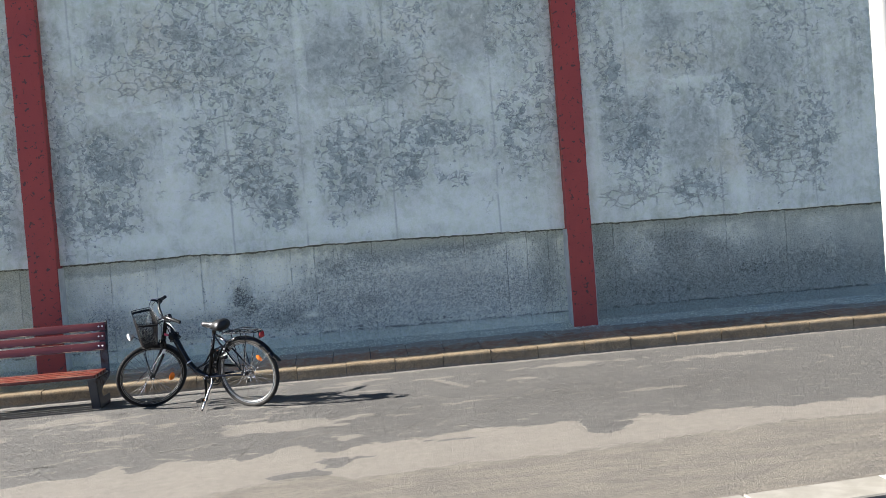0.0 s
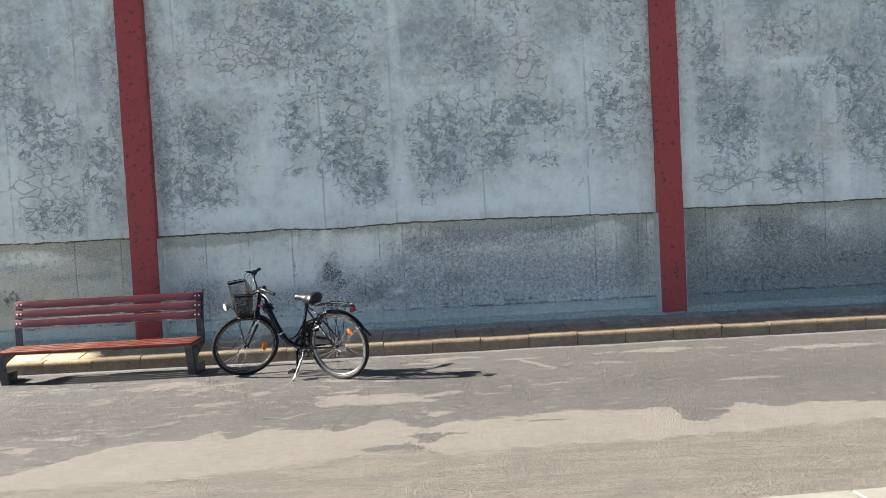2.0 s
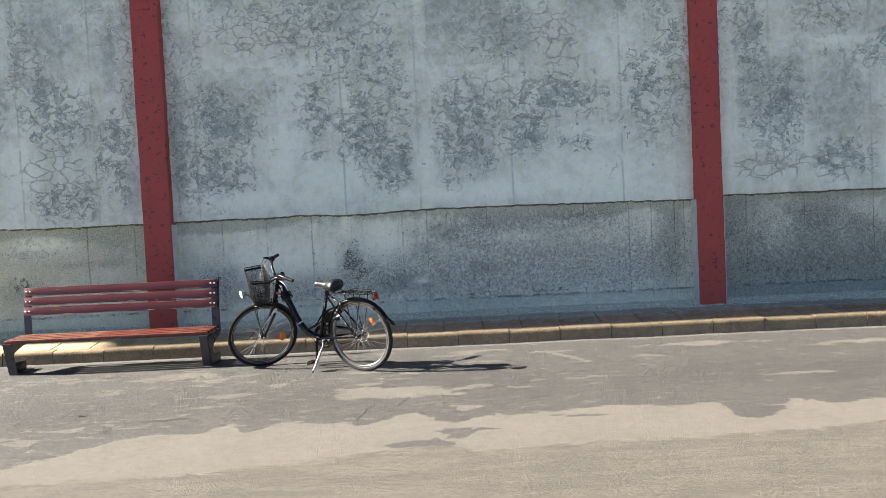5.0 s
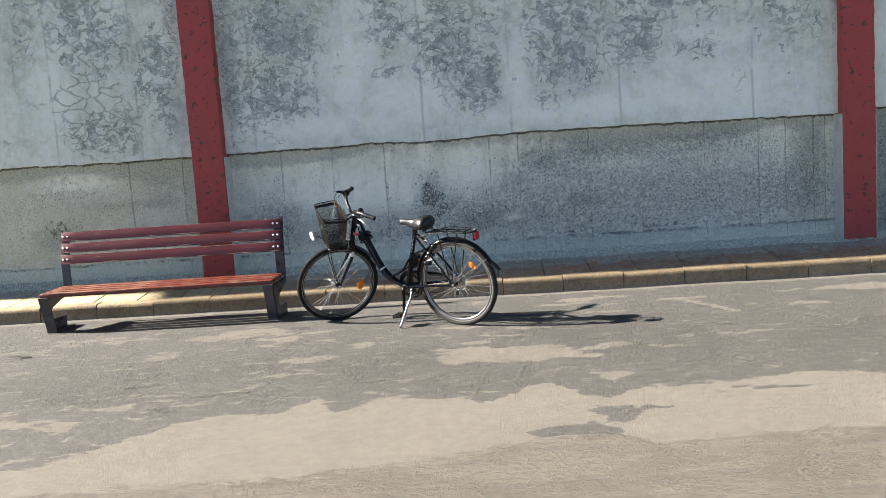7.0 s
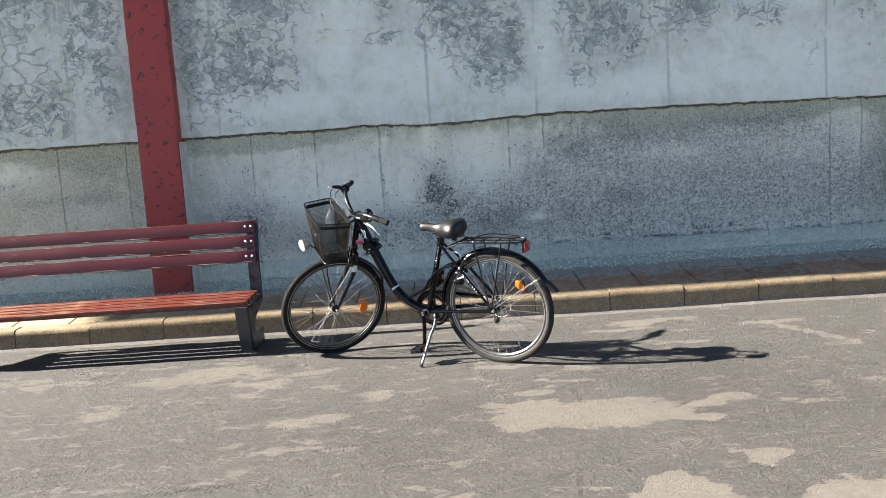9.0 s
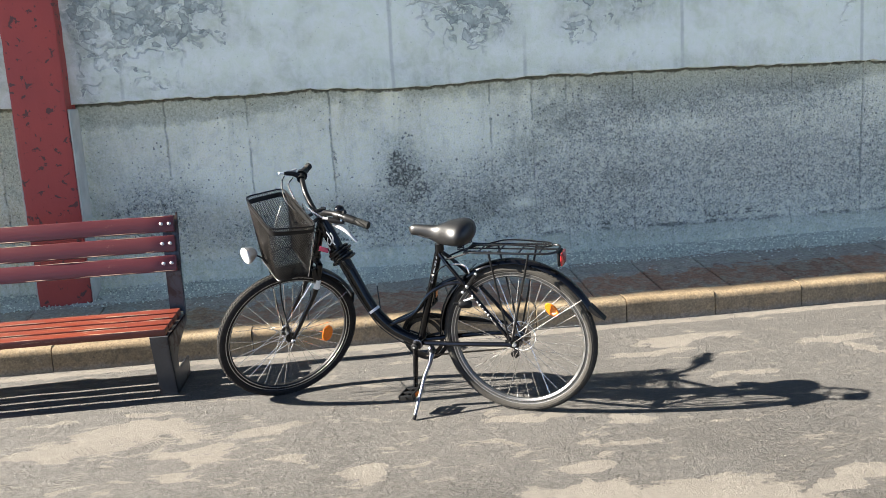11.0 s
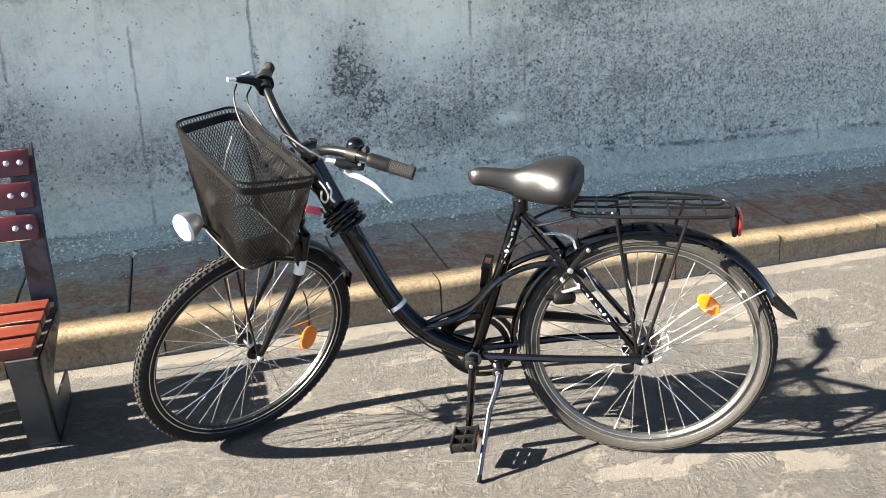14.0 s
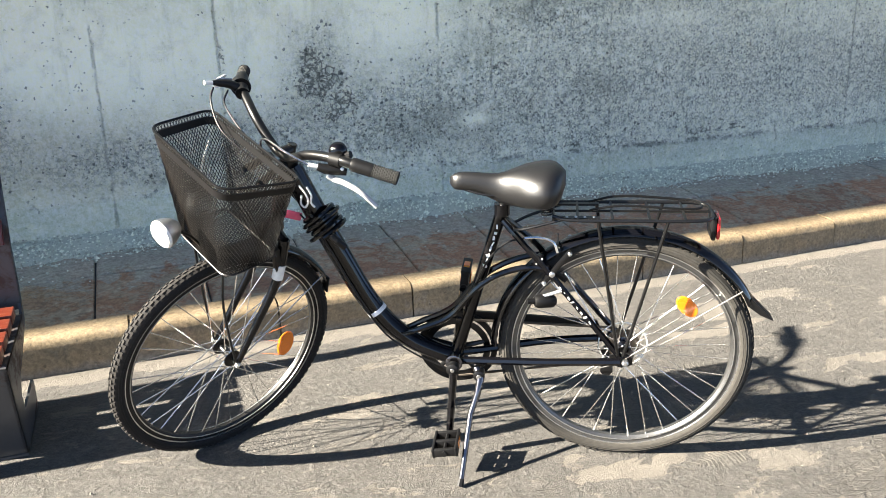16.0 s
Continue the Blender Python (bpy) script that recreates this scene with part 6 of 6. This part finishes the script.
    for s in (1, -1):
        e = RH + Vector(((R + 0.012) * math.cos(radians(146)), 0.031 * s, (R + 0.012) * math.sin(radians(146))))
        rod("guard_stay", [(0.0, 0.071 * s, R + 0.012), e], 0.0021, BRIGHT, bike, seg=6)
        e = FH + Vector(((R + 0.012) * math.cos(radians(156)), 0.031 * s, (R + 0.012) * math.sin(radians(156))))
        rod("guard_stay", [FH + Vector((0.0, 0.062 * s, 0.01)), e], 0.0019, BRIGHT, bike, STEER, seg=6)
    rack_z = 0.734
    bm = bmesh.new()
    tube(bm, spline([(0.19, -0.052, rack_z + 0.006), (0.14, -0.064, rack_z), (0.0, -0.066, rack_z), (-0.15, -0.064, rack_z), (-0.192, -0.045, rack_z), (-0.197, 0.0, rack_z), (-0.192, 0.045, rack_z), (-0.15, 0.064, rack_z), (0.0, 0.066, rack_z), (0.14, 0.064, rack_z), (0.19, 0.052, rack_z + 0.006)], 5), 0.0048, 8)
    rack = part("luggage_rack", bm, SATIN, bike, "black steel luggage rack")
    for x in (0.19, 0.13, 0.045, -0.045, -0.13):
        rod("cross_bar", [(x, -0.062, rack_z), (x, 0.062, rack_z)], 0.0036, SATIN, rack, seg=6)
    rod("centre_bar", [(0.19, 0, rack_z), (-0.195, 0, rack_z)], 0.0036, SATIN, rack, seg=6)
    bm = bmesh.new()
    box(bm, (0.075, 0.040, rack_z - 0.002), (0.19, 0.058, rack_z + 0.003), 0.001, 1)
    box(bm, (0.075, -0.058, rack_z - 0.002), (0.19, -0.040, rack_z + 0.003), 0.001, 1)
    part("front_plate", bm, SATIN, rack, smooth=False)
    for i in range(5):
        turned("rivet", [(0, 0), (0.004, 0), (0.003, 0.002), (0, 0.0025)], (0.09 + 0.022 * i, 0.049, rack_z + 0.003), "z", ALLOY, rack, seg=8)
    # spring clip on the rack
    rod("spring_clip", [(0.10, -0.03, rack_z + 0.014), (0.02, -0.035, rack_z + 0.028), (-0.12, -0.035, rack_z + 0.02), (-0.165, -0.02, rack_z + 0.018), (-0.17, 0.02, rack_z + 0.018), (-0.12, 0.035, rack_z + 0.02), (0.02, 0.035, rack_z + 0.028), (0.10, 0.03, rack_z + 0.014)], 0.0034, SATIN, rack, smooth_line=5, seg=6)
    for s in (1, -1):
        rod("rack_strut", [(0.08, 0.066 * s, rack_z - 0.004), (0.020, 0.071 * s, R + 0.022)], 0.0045, SATIN, rack)
        rod("rack_strut", [(-0.088, 0.066 * s, rack_z - 0.004), (0.006, 0.073 * s, R + 0.020)], 0.0045, SATIN, rack)
        rod("rack_arm", [(0.16, 0.055 * s, rack_z), (0.25, 0.045 * s, 0.705), (0.298, 0.024 * s, 0.688)], 0.004, SATIN, rack, smooth_line=4)
    tail = blob("tail_lamp", (-0.219, -0.036, 0.672), (-0.209, 0.036, 0.728), 0.006, RED_LENS, bike, None, "red tail reflector lamp")
    blob("lamp_housing", (-0.2085, -0.037, 0.670), (-0.197, 0.037, 0.730), 0.005, PLASTIC, tail)
    # drive train
    bm = bmesh.new()
    lathe(bm, [(0.076, -0.0015), (0.090, -0.0015), (0.094, -0.0008), (0.094, 0.0008), (0.090, 0.0015), (0.076, 0.0015)], 44, BB + Vector((0, -0.046, 0)), "y", True)
    part("chain_ring", bm, SATIN, bike, "dark chain ring")
    for k in range(5):
        a = radians(20 + 72 * k)
        rod("ring_arm", [BB + Vector((0, -0.048, 0)), BB + Vector((0.08 * math.cos(a), -0.047, 0.08 * math.sin(a)))], [0.010, 0.006], SATIN, bike, seg=8)
    bm = bmesh.new()
    lathe(bm, [(0.097, -0.003), (0.113, -0.003), (0.113, 0.003), (0.097, 0.003)], 48, BB + Vector((0, -0.055, 0)), "y", True)
    part("ring_guard", bm, PLASTIC, bike)
    guard = [(BB.x + 0.085, BB.z + 0.02)] + [(BB.x + 0.112 * math.cos(radians(a)), BB.z + 0.112 * math.sin(radians(a))) for a in (20, 40, 60, 80, 95)] + [(0.30, 0.402), (0.07, 0.386), (0.06, 0.366), (0.30, 0.372)] + [(BB.x + 0.084 * math.cos(radians(a)), BB.z + 0.084 * math.sin(radians(a))) for a in (95, 80, 60, 40, 20)]
    bm = bmesh.new()
    slab(bm, guard, -0.068, -0.060, "y")
    part("chain_guard", bm, PLASTIC, bike, smooth=False)
    rod("chain", [BB + Vector((0.0, -0.046, -0.092)), (0.25, -0.046, 0.238), (0.075, -0.046, 0.262)], 0.0042, CHAIN, bike, seg=6)
    rod("chain", [BB + Vector((0.0, -0.046, 0.092)), (0.02, -0.046, 0.374)], 0.0042, CHAIN, bike, seg=6)
    for i in range(6):
        r = 0.026 + 0.004 * i
        turned("sprocket", [(0.012, -0.001), (r, -0.001), (r, 0.001), (0.012, 0.001)], (0, -0.052 + 0.0045 * i, R), "y", CHAIN, rw, seg=28)
    bm = bmesh.new()
    lathe(bm, [(0.064, -0.001), (0.067, -0.001), (0.067, 0.001), (0.064, 0.001)], 40, (0, -0.027, R), "y", True)
    part("spoke_guard", bm, WHITE, rw, "thin pale spoke guard ring")
    blob("derailleur", (0.022, -0.068, 0.225), (0.044, -0.052, 0.325), 0.004, SATIN, bike)
    for z in (0.300, 0.238):
        turned("jockey_wheel", [(0.004, -0.004), (0.017, -0.003), (0.017, 0.003), (0.004, 0.004)], (0.040, -0.048, z), "y", PLASTIC, bike)
    # cranks and pedals
    for s, sy in ((-1, 1), (1, -1)):
        e = BB + Vector((0.016 * -s * 1.0 if s < 0 else -0.018, 0.088 * sy, 0.168 * s))
        rod("crank_arm", [BB + Vector((0, 0.064 * sy, 0)), BB + Vector((0, 0.068 * sy, 0.03 * s)), e + Vector((0, -0.012 * sy, -0.030 if sy > 0 else 0))], [0.017, 0.015, 0.0135], GLOSS, bike, flat=0.75)
        turned("crank_bolt", [(0, -0.012), (0.017, -0.012), (0.017, 0.008), (0.012, 0.011), (0, 0.011)], BB + Vector((0, 0.068 * sy, 0)), "y", PLASTIC, bike)
        turned("bolt_cap", [(0, 0), (0.006, 0), (0.005, 0.002), (0, 0.0025)], BB + Vector((0, 0.079 * sy, 0)), "y", ALLOY, bike, seg=12)
        tilt = Matrix.Translation(e + Vector((0.0, 0.055 * sy, -0.024 if sy > 0 else 0.0))) @ Matrix.Rotation(radians(9 if sy > 0 else 82), 4, "Y") @ Matrix.Diagonal((0.70 if sy > 0 else 0.95, 1, 1.05, 1))
        ped = rod("pedal", [(0, -0.05, 0), (0, 0.05, 0)], 0.0085, PLASTIC, bike, tilt, "black cage pedal")
        for y0, y1 in ((-0.045, -0.034), (0.034, 0.045), (-0.006, 0.006)):
            blob("pedal_cage", (-0.046, y0, -0.011), (0.046, y1, 0.011), 0.003, PLASTIC, ped, tilt)
        for z0, z1 in (((-0.0145, -0.0115), (0.0115, 0.0145)) if sy < 0 else ()):
            blob("pedal_reflector", (-0.016, -0.030, z0), (0.016, -0.008, z1), 0.0005, AMBER, ped, tilt, "amber pedal reflector")
        for x0, x1 in ((-0.050, -0.040), (0.040, 0.050)):
            blob("pedal_cage", (x0, -0.046, -0.013), (x1, 0.046, 0.013), 0.003, PLASTIC, ped, tilt)
            blob("pedal_reflector", (x0 * 1.04 if x0 < 0 else x1, -0.018, -0.008), (x0 if x0 < 0 else x1 * 1.04, 0.018, 0.008), 0.0005, AMBER, ped, tilt)
    # kickstand
    rod("kickstand", [(0.395, 0.040, 0.285), (0.384, 0.062, 0.265), (0.391, 0.076, 0.228), (0.409, 0.105, 0.18), (0.428, 0.214, 0.040)], [0.012, 0.011, 0.009, 0.008, 0.0072], POLISHED, bike, None, "polished dark alloy kickstand", 10)
    rod("stand_tip", [(0.4275, 0.211, 0.044), (0.431, 0.2235, 0.0275)], [0.0085, 0.0095], PLASTIC, bike)
    turned("stand_pivot", [(0, -0.016), (0.015, -0.016), (0.016, 0.012), (0.010, 0.016), (0, 0.016)], (0.388, 0.05, 0.272), "y", SATIN, bike)
    turned("pivot_bolt", [(0, 0), (0.0075, 0), (0.0065, 0.003), (0, 0.0035)], (0.388, 0.0665, 0.272), "y", ALLOY, bike, seg=10)
    # rear brake, dynamo, cables
    for s in (1, -1):
        arm_m = Matrix.Translation((0.2, 0, 0.6)) @ Matrix.Rotation(radians(-38), 4, "Y") @ Matrix.Translation((-0.215, 0, -0.585))
        arm = blob("brake_arm", (0.190, 0.046 * s - 0.008, 0.535), (0.204, 0.046 * s + 0.008, 0.652), 0.004, SATIN, bike, arm_m)
        for z, r in ((0.542, 0.006), (0.575, 0.0075), (0.648, 0.0055)):
            turned("brake_bolt", [(0, -0.004), (r, -0.004), (r, 0.003), (r * 0.6, 0.005), (0, 0.005)], (0.197, 0.046 * s + 0.010 * s, z), "y", ALLOY, arm, arm_m, seg=10)
        blob("brake_pad", (0.150, 0.030 * s - 0.006, 0.568), (0.205, 0.030 * s + 0.006, 0.582), 0.003, PLASTIC, arm, arm_m)
    rod("brake_noodle", [(0.178, 0.05, 0.640), (0.19, 0.048, 0.668), (0.225, 0.04, 0.676), (0.262, 0.034, 0.672)], 0.0036, BRIGHT, bike, smooth_line=5, seg=6)
    rod("brake_bridge_cable", [(0.178, 0.05, 0.652), (0.178, -0.05, 0.652)], 0.0016, PLASTIC, bike, seg=5)
    rod("rear_brake_cable", [(0.262, 0.034, 0.672), (0.31, 0.028, 0.655), (0.36, 0.022, 0.60), (0.43, 0.02, 0.47), (0.52, 0.024, 0.40), (0.60, 0.030, 0.382)], 0.0026, PLASTIC, bike, smooth_line=6, seg=6)
    dyn = turned("dynamo", [(0, -0.042), (0.012, -0.042), (0.0175, -0.034), (0.0185, 0.006), (0.014, 0.014), (0.008, 0.016), (0.0075, 0.036), (0, 0.037)], (0, 0, 0), "x", PLASTIC, bike, Matrix.Translation((0.222, 0.052, 0.502)) @ Matrix.Rotation(radians(-8), 4, "Y") @ Matrix.Rotation(radians(20), 4, "Z"), "black bottle dynamo")
    rod("dynamo_bracket", [(0.215, 0.05, 0.515), (0.165, 0.054, 0.535)], 0.005, ALLOY, dyn)
    rod("frame_cable", [(0.85, 0.024, 0.73), (0.79, 0.036, 0.66), (0.735, 0.034, 0.545), (0.66, 0.032, 0.40), (0.58, 0.028, 0.325), (0.48, 0.025, 0.272)], 0.0026, PLASTIC, bike, smooth_line=6, seg=6)
    # wheel reflectors
    for par, cc, mm, a, rr, sy in ((rw, RH, I4, 138, 0.21, 0.016), (fw, FH, STEER, 200, 0.19, 0.014)):
        d = Vector((math.cos(radians(a)), 0, math.sin(radians(a))))
        mt = mm @ Matrix.Translation(cc + d * rr + Vector((0, sy, 0))) @ Matrix.Rotation(radians(-a), 4, "Y") @ Matrix.Diagonal((0.6, 1, 1, 1) if par is rw else (0.75, 1, 1.2, 1))
        turned("spoke_reflector", [(0, -0.005), (0.033, -0.005), (0.036, 0.0), (0.033, 0.005), (0, 0.006)], (0, 0, 0), "y", AMBER, par, mt, "amber spoke reflector", 20)
    return bike


bicycle()


# ---- the coiled lock on the frame ----
def cable_lock():
    """A black spiral cable wound round the frame below the head tube."""
    m = BIKE_M @ Matrix.Translation((0.795, 0.0, 0.70)) @ Vector((0.44, 0, 0.9)).to_track_quat("Z", "Y").to_matrix().to_4x4()
    lock = thing("cable_lock", m, "black coiled cable lock wound round the bicycle frame", "lock")
    pts = []
    for i in range(121):
        a = i / 120 * 2 * math.pi * 5
        r = 0.046 + 0.006 * math.sin(a * 0.37)
        pts.append((r * math.cos(a) * 1.05 + 0.004, r * math.sin(a), -0.032 + 0.066 * i / 120 + 0.008 * math.sin(a + 0.6)))
    bm = bmesh.new()
    tube(bm, pts, 0.0062, 8)
    part("cable", bm, GLOSS, lock)
    bm = bmesh.new()
    tube(bm, [(0.05, 0.02, -0.03), (0.058, 0.03, -0.05), (0.05, 0.035, -0.075)], [0.009, 0.010, 0.009], 12)
    part("lock_barrel", bm, PLASTIC, lock)
    return lock


cable_lock()
tag = thing("frame_tag", BIKE_M @ Matrix.Translation((0.868, 0.026, 0.728)) @ Matrix.Rotation(radians(-22), 4, "Y") @ Matrix.Rotation(radians(18), 4, "Z"), "pink printed tag on the head of the frame", "tag")
bm = bmesh.new()
box(bm, (-0.022, -0.004, -0.011), (0.022, 0.004, 0.011), 0.003, 2)
part("tag_plate", bm, PINK, tag)
